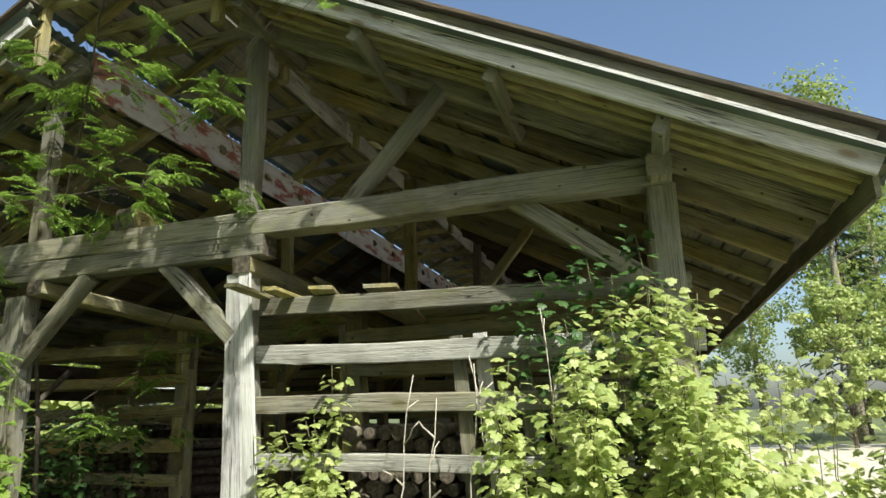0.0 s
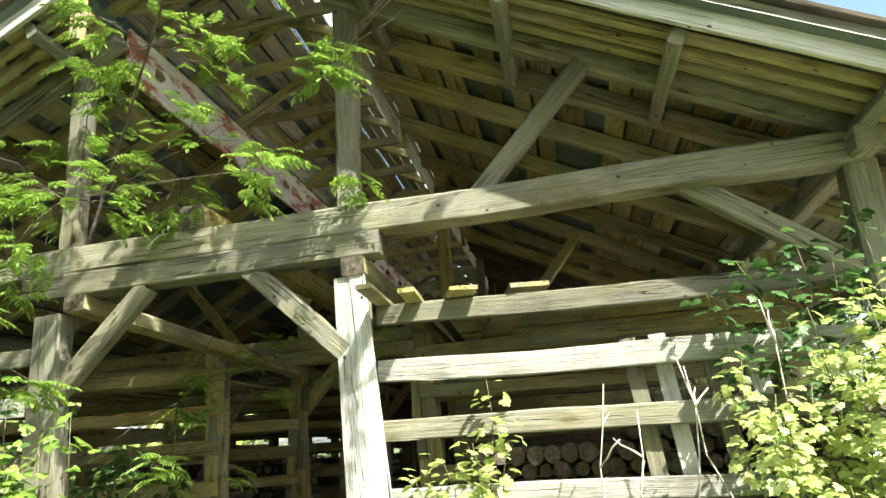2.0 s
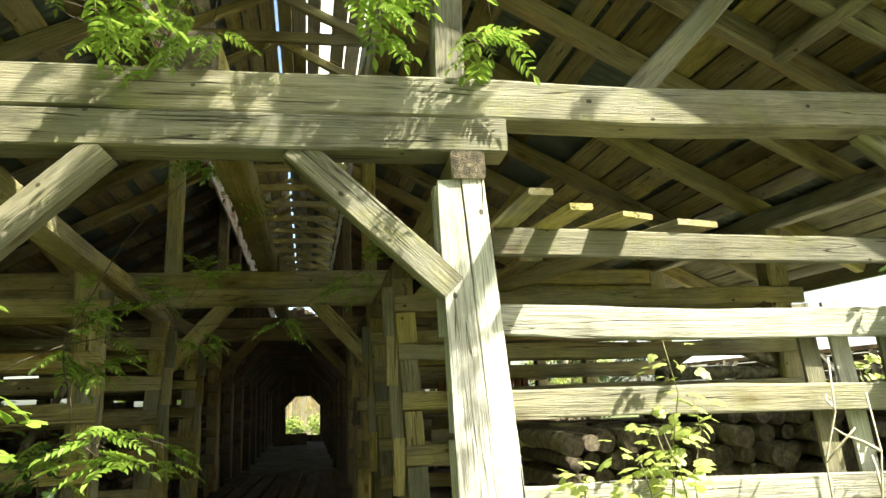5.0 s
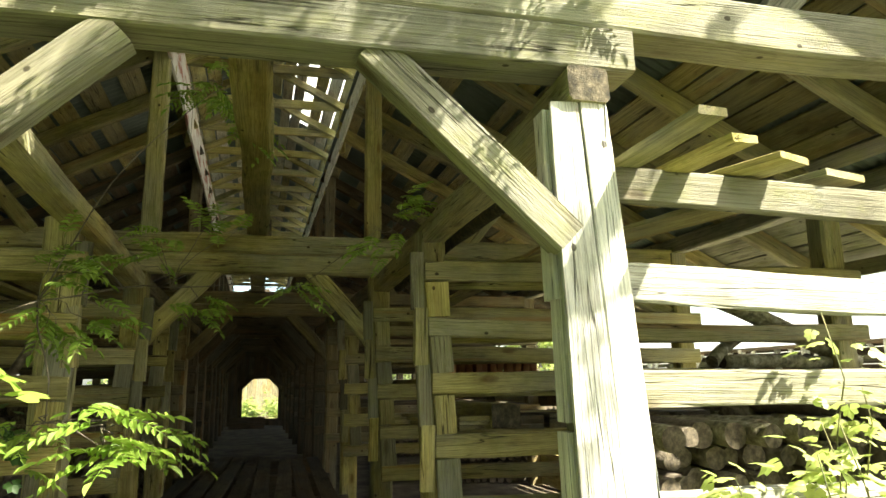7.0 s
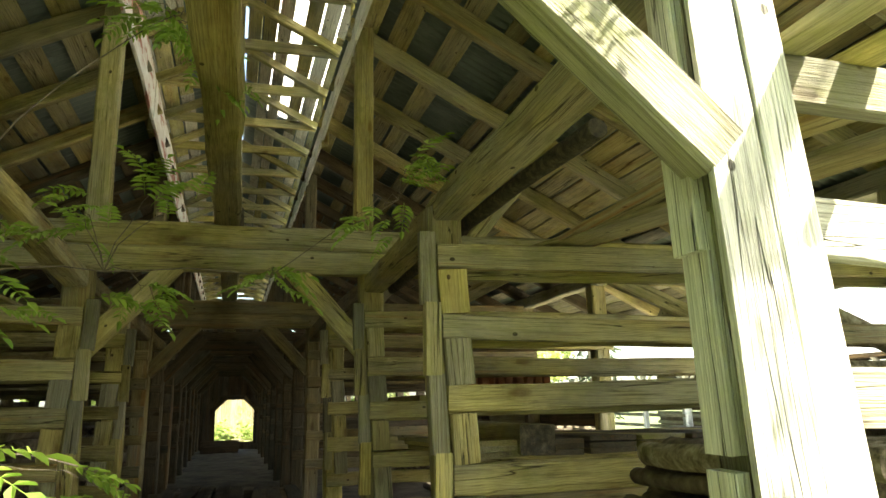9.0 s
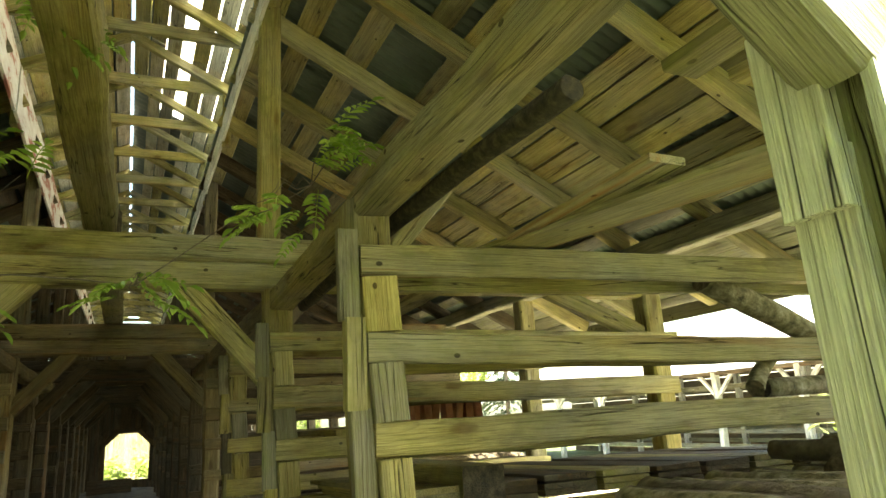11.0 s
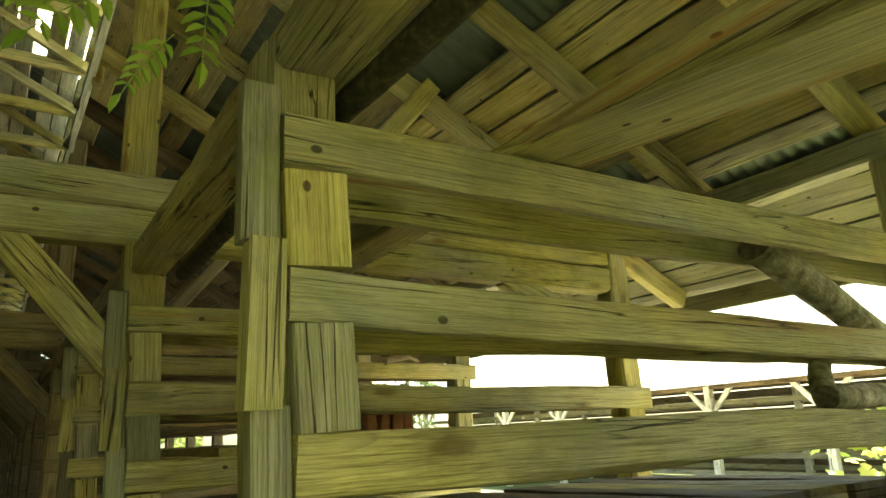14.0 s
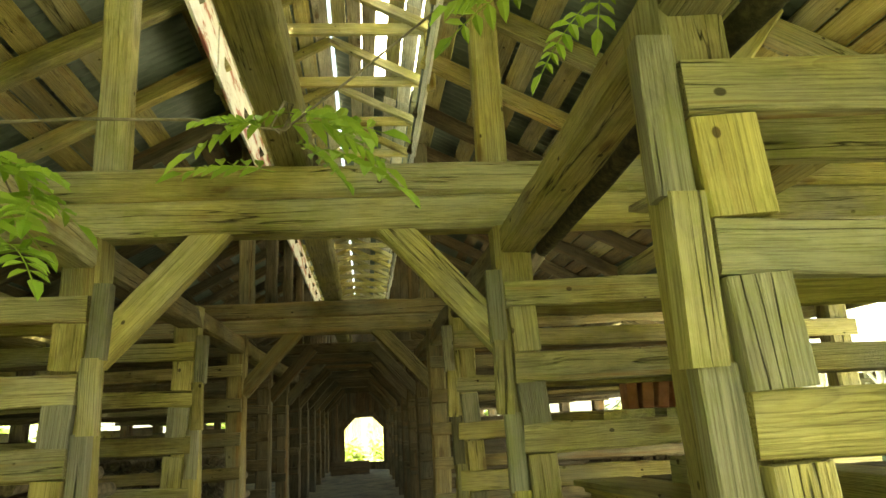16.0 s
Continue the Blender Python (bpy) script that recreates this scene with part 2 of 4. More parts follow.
LEAF_ROWAN = leafy("rowan_leaf", (0.13, 0.22, 0.03), (0.26, 0.36, 0.07), 0.45)
LEAF_BUSH = leafy("bush_leaf", (0.27, 0.34, 0.09), (0.48, 0.52, 0.20), 0.35)
# darker leaf for plants out of the sun: shade put into the colour
LEAF_SHADED = leafy("shaded_leaf", (0.035, 0.085, 0.02), (0.09, 0.17, 0.04), 0.3)
LEAF_BIRCH = leafy("birch_leaf", (0.16, 0.23, 0.05), (0.32, 0.36, 0.10), 0.4)
LEAF_PINE = leafy("conifer_needles", (0.03, 0.06, 0.03), (0.09, 0.11, 0.05), 0.2)


def ground_mat():
    m, nt, bsdf = nodes_of("grass_ground")
    v, _, _ = object_space(nt)
    n1, n2 = tex_noise(nt, v, 0.7, 6, 0.7), tex_noise(nt, v, 14, 6, 0.75)
    col = ramp(nt, n1, ((0.35, (0.08, 0.11, 0.035)), (0.55, (0.14, 0.165, 0.06)), (0.7, (0.20, 0.20, 0.09))))
    col = mix(nt, "MULTIPLY", 0.8, col, ramp(nt, n2, ((0.3, (0.35, 0.35, 0.3)), (0.7, (1.2, 1.2, 1.1)))))
    nt.links.new(col, bsdf.inputs["Base Color"])
    bsdf.inputs["Roughness"].default_value = 0.95
    bp = nt.nodes.new("ShaderNodeBump")
    bp.inputs["Strength"].default_value, bp.inputs["Distance"].default_value = 0.8, 0.05
    nt.links.new(n2, bp.inputs["Height"])
    nt.links.new(bp.outputs[0], bsdf.inputs["Normal"])
    return m


GRASS = ground_mat()
END_GRAIN = plain("weathered_end_grain", (0.03, 0.026, 0.02), (0.22, 0.18, 0.12), 26, 0.95, 0, 0.9, mid=(0.09, 0.075, 0.05))
# browner wood with half-shade put into its colour; also tones down the fence
WOOD_DIM = wood("dim_brown_wood", (0.33, 0.27, 0.15), (0.235, 0.185, 0.095), (0.10, 0.075, 0.04), rust=0.3, moss=0.15)

# ---- building helpers ----
rng = random.Random(4)


def put(name, bm, mat, parent=None, label="", m=None, smooth=False):
    me = bpy.data.meshes.new(name)
    bm.normal_update()
    bm.to_mesh(me)
    bm.free()
    me.materials.append(mat)
    if smooth:
        for p in me.polygons:
            p.use_smooth = True
    ob = new(name, me)
    if m is not None:
        ob.matrix_world = m
    if parent is not None:
        ob.parent = parent
        ob.matrix_parent_inverse = Matrix.Translation(parent.location).inverted()
    if label:
        ob["label"] = label
    return ob


def empty(name, at=(0, 0, 0), label="", category="", group="", kind=""):
    ob = new(name)
    ob.location = at
    ob.empty_display_size = 0.1
    return tagged(ob, label, category, group, kind)


def along(a, b, up=(0, 0, 1)):
    """A frame at a whose x axis points to b and whose z axis is nearest to up."""
    a, b = Vector(a), Vector(b)
    x = (b - a).normalized()
    y = Vector(up).cross(x)
    if y.length < 1e-4:
        y = Vector((0, 1, 0)).cross(x)
    y.normalize()
    z = x.cross(y)
    m = Matrix((x, y, z)).transposed().to_4x4()
    m.translation = a
    return m, (b - a).length


def timber(name, a, b, w, h, mat, parent=None, label="", up=(0, 0, 1), wear=0.006, taper=1.0, chamfer=0.12, step=0.16, bow=0.0, end=None):
    """A hewn timber from a to b: w across, h along up; worn edges, a slight wave."""
    m, length = along(a, b, up)
    n = max(2, min(40, int(length / step) + 1))
    bm = bmesh.new()
    c = chamfer * min(w, h)
    prof = [(-w / 2 + c, -h / 2), (w / 2 - c, -h / 2), (w / 2, -h / 2 + c), (w / 2, h / 2 - c), (w / 2 - c, h / 2), (-w / 2 + c, h / 2), (-w / 2, h / 2 - c), (-w / 2, -h / 2 + c)]
    off = rng.random() * 50
    rows = []
    for i in range(n + 1):
        f = i / n
        s = 1 + (taper - 1) * f
        dy, dz = (noise.noise((off + f * length * 0.8, k, 0)) * wear * 2.5 for k in (0, 9))
        dz += bow * 4 * f * (1 - f)
        ring = []
        for j, (y, z) in enumerate(prof):
            q = noise.noise((off + f * length * 2.2, j * 1.7, 3)) * wear + noise.noise((off + f * length * 7.0, j * 2.9, 5)) * wear * 0.6
            ring.append(bm.verts.new((f * length + (noise.noise((off, j, 7)) * wear if i in (0, n) else 0), y * s + dy + q, z * s + dz + q)))
        rows.append(ring)
    for r0, r1 in zip(rows, rows[1:]):
        for j in range(8):
            bm.faces.new((r0[j], r0[(j + 1) % 8], r1[(j + 1) % 8], r1[j]))
    caps = (bm.faces.new(rows[0][::-1]), bm.faces.new(rows[-1]))
    if end is not None:
        for f in caps:
            f.material_index = 1
    ob = put(name, bm, mat, parent, label, m)
    if end is not None:
        ob.data.materials.append(end)
    return ob


def log(name, a, b, r, parent=None, label="", mat=None, end=None, bend=0.0, taper=0.9, sides=11):
    """A round log with bark, uneven, with sawn ends as a second material."""
    m, length = along(a, b)
    n = max(3, int(length / 0.16))
    bm = bmesh.new()
    off = rng.random() * 90
    rows = []
    for i in range(n + 1):
        f = i / n
        ring = []
        for j in range(sides):
            t = 2 * math.pi * j / sides
            rr = r * (1 + (taper - 1) * f) * (1 + 0.16 * noise.noise((off + f * length * 2.5, math.cos(t) * 1.3, math.sin(t) * 1.3)))
            ring.append(bm.verts.new((f * length, rr * math.cos(t) + bend * math.sin(f * 3.1), rr * math.sin(t) + bend * 0.5 * math.sin(f * 5))))
        rows.append(ring)
    for r0, r1 in zip(rows, rows[1:]):
        for j in range(sides):
            bm.faces.new((r0[j], r0[(j + 1) % sides], r1[(j + 1) % sides], r1[j])).smooth = True
    for f in (bm.faces.new(rows[0][::-1]), bm.faces.new(rows[-1])):
        f.material_index = 1
    ob = put(name, bm, mat or BARK, parent, label, m)
    ob.data.materials.append(end or CUT_END)
    return ob


def tube(bm, pts, r0, r1, sides=5):
    """Adds a tapered tube through pts to bm."""
    rows = []
    for i, p in enumerate(pts):
        p = Vector(p)
        d = (Vector(pts[min(i + 1, len(pts) - 1)]) - Vector(pts[max(i - 1, 0)])).normalized()
        s = d.orthogonal().normalized()
        t = d.cross(s)
        r = r0 + (r1 - r0) * i / max(1, len(pts) - 1)
        rows.append([bm.verts.new(p + r * (math.cos(2 * math.pi * k / sides) * s + math.sin(2 * math.pi * k / sides) * t)) for k in range(sides)])
    for a, b in zip(rows, rows[1:]):
        for k in range(sides):
            bm.faces.new((a[k], a[(k + 1) % sides], b[(k + 1) % sides], b[k]))
    bm.faces.new(rows[0][::-1])
    bm.faces.new(rows[-1])


# ---- plan of the barn ----
Y0 = 4.27                              # axis of the front frame
FRAMES = [4.27, 6.31, 8.19] + [8.19 + 1.95 * i for i in range(1, 11)]
HALF, SIDE = 1.03, 4.06                # aisle posts and wall posts from the axis
SLOPE, RIDGE = 0.525, 5.14             # underside of the rafters
Y_END = FRAMES[-1]


def cx(y):
    """The aisle's middle line; the barn runs slightly askew to its frames."""
    return -4.03 - 0.042 * (y - Y0)


def under(u):
    return RIDGE - SLOPE * abs(u)


# ground
bm = bmesh.new()
bmesh.ops.create_grid(bm, x_segments=60, y_segments=60, size=1)
for v in bm.verts:
    s = lambda q: math.copysign(abs(q) ** 3 * 600 + abs(q) * 20, q)
    v.co = Vector((s(v.co.x) - 3, s(v.co.y) + 8, 0))
    v.co.z = noise.noise(v.co * 0.35) * 0.05 if max(abs(v.co.x + 4), abs(v.co.y - 14)) > 4 else 0
tagged(put("ground", bm, GRASS, smooth=True), "dry yellow-green mown grass round the barn", "ground", kind="structure")
bm = bmesh.new()
bmesh.ops.create_grid(bm, x_segments=30, y_segments=70, size=1)
for v in bm.verts:
    y = 16.4 + v.co.y * 12.2
    v.co = Vector((cx(y) + v.co.x * 4.3, y, 0.1 + 0.05 * noise.noise(Vector((v.co.x * 6, v.co.y * 20, 1)))))
tagged(put("floor", bm, SOIL, smooth=True), "dark earth floor strewn with litter", "floor", kind="structure")

bm = bmesh.new()
bmesh.ops.create_grid(bm, x_segments=24, y_segments=80, size=1)
for v in bm.verts:
    e = noise.noise(Vector((v.co.y * 9, v.co.x * 2, 4))) * 0.5 if abs(v.co.x) > 0.9 else 0
    v.co = Vector((4.6 + v.co.x * 3.4 + e, 14 + v.co.y * 16, 0.075 + 0.02 * noise.noise(Vector((v.co.x * 9, v.co.y * 30, 1)))))
tagged(put("yard", bm, SAND, smooth=True), "pale trodden sandy yard beside the barn", "yard", kind="structure")

# ---- timber frames ----
RAIL_TOPS = [(2.365, 2.025, 1.672, 1.285, 0.90), (2.37, 2.02, 1.68, 1.32, 0.95), (2.28, 1.94, 1.61, 1.27, 0.92)]
for i, y in enumerate(FRAMES):
    c = cx(y)
    fr = empty(f"timber_frame_{i + 1}", (c, y, 0), "weathered hewn timber frame across the barn", "timber frame", "barn frames", "structure")
    near = i < 4
    # deeper frames step to darker wood, standing in for the barn's shade
    mat = WOOD_GREY if i == 0 else WOOD_BARN if i < 4 else WOOD_DIM if i < 5 else WOOD_SHADED
    tie = i % 2 == 0
    tops = RAIL_TOPS[min(i, 2)]
    lift = 0.02 * math.sin(i * 2.3) if i > 2 else 0
    for sgn in (-1, 1):
        u = sgn * HALF
        top = 2.58 if i == 0 else 2.57
        lean = -0.05 if i in (1, 2) else 0.0
        if i == 0:
            u = 1.0 if sgn > 0 else -1.25
        elif i == 1 and sgn < 0:
            u = -1.11
        foot = 0.13 if (i == 0 and sgn > 0) else 0.06 if i == 0 else -lean * 0.6
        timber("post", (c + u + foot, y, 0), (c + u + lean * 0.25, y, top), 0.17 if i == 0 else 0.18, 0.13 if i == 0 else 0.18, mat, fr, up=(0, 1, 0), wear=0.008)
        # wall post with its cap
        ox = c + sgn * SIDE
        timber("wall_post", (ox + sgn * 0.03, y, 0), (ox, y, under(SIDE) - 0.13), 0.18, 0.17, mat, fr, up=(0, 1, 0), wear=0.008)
        # rails across the side bay, before and behind the posts
        for k, zt in enumerate(tops):
            hgt = 0.125 + 0.012 * math.sin(i * 3 + k * 1.7)
            zz = zt - hgt / 2 + lift
            dz = 0.03 * math.sin(i * 1.3 + k * 2.1 + sgn) if i or sgn < 0 else -0.055
            rm = (WOOD_RAIL if k in (1, 3) else WOOD_GREY) if i == 0 else (WOOD_FRESH if i < 3 else WOOD_BARN if i < 4 else WOOD_DIM if i < 5 else WOOD_SHADED)
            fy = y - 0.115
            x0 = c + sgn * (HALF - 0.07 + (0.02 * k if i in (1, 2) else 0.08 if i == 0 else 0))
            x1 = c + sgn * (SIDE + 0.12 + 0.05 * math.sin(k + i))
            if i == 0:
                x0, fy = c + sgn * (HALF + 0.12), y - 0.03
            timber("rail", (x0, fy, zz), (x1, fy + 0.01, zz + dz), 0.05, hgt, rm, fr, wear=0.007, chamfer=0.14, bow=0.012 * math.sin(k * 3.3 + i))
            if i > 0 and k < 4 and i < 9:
                timber("rail", (x0 + sgn * 0.1, y + 0.12, zz - 0.02), (x1 - sgn * 0.08, y + 0.12, zz + dz), 0.05, hgt, WOOD_BARN if i < 3 else WOOD_SHADED, fr, wear=0.007)
            # blocks between the rails on the posts
            if near and k < 4 and i > 0:
                lo, hi = tops[k + 1] + 0.004, zt - hgt - 0.004
                bx = c + sgn * (HALF + 0.015 + 0.02 * k)
                sx = c + (u if i == 1 and sgn < 0 else sgn * HALF) - sgn * (0.112 - 0.022 * k)
                timber("cheek_board", (sx - sgn * 0.012 * (k % 2), y - 0.098 - 0.005 * (k % 2), lo + 0.045), (sx - sgn * 0.008, y - 0.098 - 0.005 * (k % 2), zt + 0.056), 0.08, 0.06, WOOD_BARN if k % 2 else WOOD_GREY, fr, up=(0, 1, 0), wear=0.005, chamfer=0.08)
                timber("spacer_block", (bx, fy, lo), (bx + sgn * -0.012, fy, hi), 0.125 + 0.02 * rng.random(), 0.05, WOOD_GREY if k in (1, 3) else WOOD_BARN, fr, up=(0, 1, 0), wear=0.004)
        if tie or i > 4:
            bt = (2.72 if i == 0 else 2.56) + 0.05
            if i == 0:
                timber("brace", (c + (0.955 if sgn > 0 else -1.17), y - 0.065, 2.095 if sgn > 0 else 2.01), (c + (0.285 if sgn > 0 else -0.48), y - 0.065, 2.715 if sgn > 0 else 2.69), 0.10, 0.135, WOOD_GREY, fr, wear=0.006)
            else:
                timber("brace", (c + sgn * (HALF - 0.06), y - 0.02, 2.0), (c + sgn * 0.40, y - 0.02, bt + 0.02), 0.10, 0.15, mat, fr, wear=0.006)
            # outer brace under the tie beam
            timber("brace", (c + sgn * (SIDE - 0.08), y, 2.25), (c + sgn * (SIDE - 0.95), y, 2.90 if i == 0 else 2.62), 0.09, 0.13, mat, fr)
            # queen posts and struts
            qu = 0.985 if i == 0 and sgn > 0 else -1.2 if i == 0 else sgn * 0.96
            timber("queen_post", (c + qu, y + 0.02, 2.9 if i else 3.03), (c + qu, y + 0.02, under(qu) + 0.06), 0.15, 0.13, mat, fr, up=(0, 1, 0), wear=0.006)
            timber("strut", (c + sgn * 1.86, y - 0.03, 2.88 if i else 3.01), (c + sgn * 2.62, y - 0.03, under(2.62) + 0.05), 0.10, 0.12, mat, fr)
    if i == 0:
        # stacked front beams: a long one over a bolster
        timber("tie_beam", (c - SIDE - 0.2, y - 0.04, 2.945), (c + SIDE + 0.05, y - 0.04, 2.955), 0.175, 0.19, WOOD_GREY, fr, wear=0.006, chamfer=0.06)
        timber("bolster_beam", (c - 1.46, y - 0.04, 2.77), (c + 1.215, y - 0.04, 2.778), 0.18, 0.16, WOOD_GREY, fr, wear=0.005, chamfer=0.05, end=END_GRAIN)
        for sgn in (-1, 1):
            px, fo = (c + 1.0, 0.13) if sgn > 0 else (c - 1.25, 0.06)
            # sun and shade put into the colour: pale east post, greyer west post
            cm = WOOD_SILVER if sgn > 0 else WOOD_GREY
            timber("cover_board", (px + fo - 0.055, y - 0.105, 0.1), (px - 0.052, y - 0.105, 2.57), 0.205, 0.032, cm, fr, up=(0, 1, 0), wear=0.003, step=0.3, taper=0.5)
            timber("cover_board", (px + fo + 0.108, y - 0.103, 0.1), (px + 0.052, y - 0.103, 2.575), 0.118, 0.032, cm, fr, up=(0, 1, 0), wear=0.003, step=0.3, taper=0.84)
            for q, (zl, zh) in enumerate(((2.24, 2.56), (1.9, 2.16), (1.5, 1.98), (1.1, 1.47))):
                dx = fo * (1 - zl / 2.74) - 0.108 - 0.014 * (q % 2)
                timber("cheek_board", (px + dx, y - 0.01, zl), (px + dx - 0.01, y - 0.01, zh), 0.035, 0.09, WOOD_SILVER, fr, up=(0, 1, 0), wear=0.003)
    elif tie:
        timber("tie_beam", (c - SIDE, y, 2.83), (c + SIDE, y, 2.83), 0.16, 0.17, mat, fr, wear=0.008)
        timber("tie_beam", (c - SIDE, y, 2.655), (c + SIDE, y, 2.655), 0.17, 0.175, mat, fr, wear=0.008)

# long plates on the posts and the middle beam
for sgn in (-1, 1):
    u = sgn * HALF
    pl = empty("aisle_plate", (cx(Y0) + u, Y0, 2.57), "long weathered plate on the aisle posts", "beam", "long plates", "structure")
    for a, b in ((Y0 - 0.13, 8.3), (8.3, 16.1), (16.1, Y_END)):
        timber("plate", (cx(a) + u, a, 2.635 if a < 5 else 2.48), (cx(b) + u, b, 2.48), 0.155, 0.13 if a < 5 else 0.16, WOOD_BARN if a < 8 else WOOD_DIM, pl, wear=0.008, end=END_GRAIN)
    wp = empty("wall_plate", (cx(Y0) + sgn * SIDE, Y0, under(SIDE) - 0.06), "long wall plate under the rafters", "beam", "long plates", "structure")
    for a, b in ((Y0 - 0.25, 10.2), (10.2, 18), (18, Y_END)):
        timber("plate", (cx(a) + sgn * SIDE, a, under(SIDE) - 0.06), (cx(b) + sgn * SIDE, b, under(SIDE) - 0.06), 0.15, 0.15, WOOD_GREY, wp, wear=0.008)
mb = empty("middle_beam", (cx(Y0), Y0, 3.1), "long squared beam along the barn's middle", "beam", "long plates", "structure")
for a, b in ((Y0 - 0.12, 8.35), (8.35, 16.1), (16.1, Y_END)):
    timber("beam", (cx(a) - (0.13 if a < 5 else 0.04), a, 3.13 if a < 5 else 3.03), (cx(b) - 0.06, b, 3.03), 0.19, 0.19, WOOD_BARN, mb, wear=0.01, end=END_GRAIN)

# gapped boarding along the side walls, partly added to darken the interior
for sgn, side in ((-1, "west"), (1, "east")):
    wl = empty(f"wall_{side}", (cx(Y0) + sgn * SIDE, Y0, 0), "gapped horizontal boarding on the wall posts", "wall", "", "structure")
    for k in range(9):
        z = 0.2 + k * 0.29
        for a, b in zip(FRAMES, FRAMES[1:]):
            if sgn > 0 and (a < 9.9 or z > 1.5):
                continue
            if sgn < 0 and rng.random() < (0.45 if k in (4, 5, 3) else 0.15):
                continue
            e = sgn * (SIDE + 0.11)
            timber("wall_board", (cx(a) + e, a + 0.01, z + rng.uniform(-0.02, 0.02)), (cx(b) + e, b - 0.01, z + rng.uniform(-0.02, 0.02)), 0.03, rng.uniform(0.16, 0.23), WOOD_DARK if rng.random() < 0.5 else WOOD_BARN, wl, step=1.0)

# ---- roof ----
SLOT, EAVE, OVER = 0.90, 5.08, 0.60
RAFTERS = [4.25, 4.75, 5.45, 6.40, 7.43] + [8.36 + 0.98 * i for i in range(20)]
Y_IN, Y_OUT = Y0 - OVER, Y_END + 0.5
ca = math.cos(math.atan(SLOPE))


def roof_pt(sgn, u, y, h=0.0):
    """A point h above the rafters' underside, at u from the middle."""
    return (cx(y) + sgn * u, y, under(u) + h / ca)


for sgn, side in ((1, "east"), (-1, "west")):
    rf = empty(f"roof_{side}", (cx(Y0) + sgn * 3, Y0, under(3)), "timber roof slope of rafters, loose boards and corrugated metal", "roof", "", "structure")
    for k, y in enumerate(RAFTERS):
        # past y 11 rafters and boards are coloured darker for the deep shade
        timber("rafter", roof_pt(sgn, 0.86, y, 0.075), roof_pt(sgn, EAVE - 0.1, y, 0.075), 0.1, 0.15, WOOD_GREY if k == 0 else (WOOD_BOARD if k % 3 else WOOD_BARN) if y < 11 else WOOD_SHADED, rf, up=(0, 0, 1), wear=0.008, step=0.6)
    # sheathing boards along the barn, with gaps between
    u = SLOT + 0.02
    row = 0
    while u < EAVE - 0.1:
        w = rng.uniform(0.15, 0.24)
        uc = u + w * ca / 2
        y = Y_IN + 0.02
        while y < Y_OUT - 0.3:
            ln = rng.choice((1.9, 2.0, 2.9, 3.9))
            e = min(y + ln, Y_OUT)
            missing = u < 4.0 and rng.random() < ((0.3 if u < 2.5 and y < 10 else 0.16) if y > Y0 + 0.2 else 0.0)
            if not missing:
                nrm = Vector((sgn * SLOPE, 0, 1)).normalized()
                timber("board", roof_pt(sgn, uc, y + 0.003, 0.165 + 0.003 * (row % 2)), roof_pt(sgn, uc, e - 0.003, 0.165 + 0.003 * (row % 2)), w - 0.008, 0.024, (WOOD_GREY if u > 3.9 else WOOD_BOARD if rng.random() < 0.8 else WOOD_BARN) if y < 11 else WOOD_SHADED, rf, up=nrm, wear=0.003, step=1.0)
            y = e
        u += w * ca + rng.choice((0.004, 0.006, 0.01) if u > 4.0 else (0.006, 0.01, 0.012, 0.05, 0.13) if u > 2.5 else (0.008, 0.03, 0.1, 0.16)) * ca
        row += 1
    # corrugated sheet on top
    bm = bmesh.new()
    ny = int((Y_OUT - Y_IN + 0.2) / 0.022)
    rows = []
    for k in range(ny + 1):
        y = Y_IN - 0.1 + k * 0.022
        h = 0.205 + 0.012 * math.sin(k * 0.022 / 0.09 * 2 * math.pi)
        rows.append([bm.verts.new(roof_pt(sgn, q, y, h)) for q in (SLOT - 0.02, 3.0, EAVE + 0.1)])
    for a, b in zip(rows, rows[1:]):
        for q in range(2):
            bm.faces.new((a[q], a[q + 1], b[q + 1], b[q]))
    put("corrugated_sheet", bm, METAL, rf, "dull corrugated metal sheet", smooth=True)
    # gable trim and outriggers
    for h0, w, t, d, bmat in ((0.175, 0.035, 0.17, 0.0, WOOD_SILVER), (0.295, 0.03, 0.06, 0.015, WOOD_GREY)):
        timber("barge_board", roof_pt(sgn, SLOT, Y_IN - 0.02 + d, h0), roof_pt(sgn, EAVE, Y_IN - 0.02 + d, h0), w, t, bmat, rf, wear=0.004)
    timber("verge_strip", roof_pt(sgn, SLOT, Y_IN + 0.06, 0.345), roof_pt(sgn, EAVE + 0.12, Y_IN + 0.06, 0.345), 0.26, 0.03, WOOD_DARK, rf, wear=0.004)
    # ground bounce under the overhang is put into a paler wood
    for q, yq in enumerate((0.13, 0.28, 0.41)):
        timber("fly_rafter", roof_pt(sgn, SLOT, Y_IN + yq, 0.12), roof_pt(sgn, EAVE - 0.05, Y_IN + yq, 0.12), 0.07, 0.05 + 0.01 * q, WOOD_FRESH, rf, wear=0.008)
    for uu in (1.2, 2.15, 3.1, 4.07):
        timber("outrigger", roof_pt(sgn, uu, Y_IN + 0.02, 0.045), roof_pt(sgn, uu, Y0 + 0.45, 0.045), 0.085, 0.10, WOOD_GREY, rf, up=(sgn * SLOPE, 0, 1))
    # eaves: fascia and outlookers
    timber("eaves_board", roof_pt(sgn, EAVE - 0.04, Y_IN, 0.06), roof_pt(sgn, EAVE - 0.04, Y_OUT, 0.06), 0.03, 0.14, WOOD_GREY, rf, step=1.0)

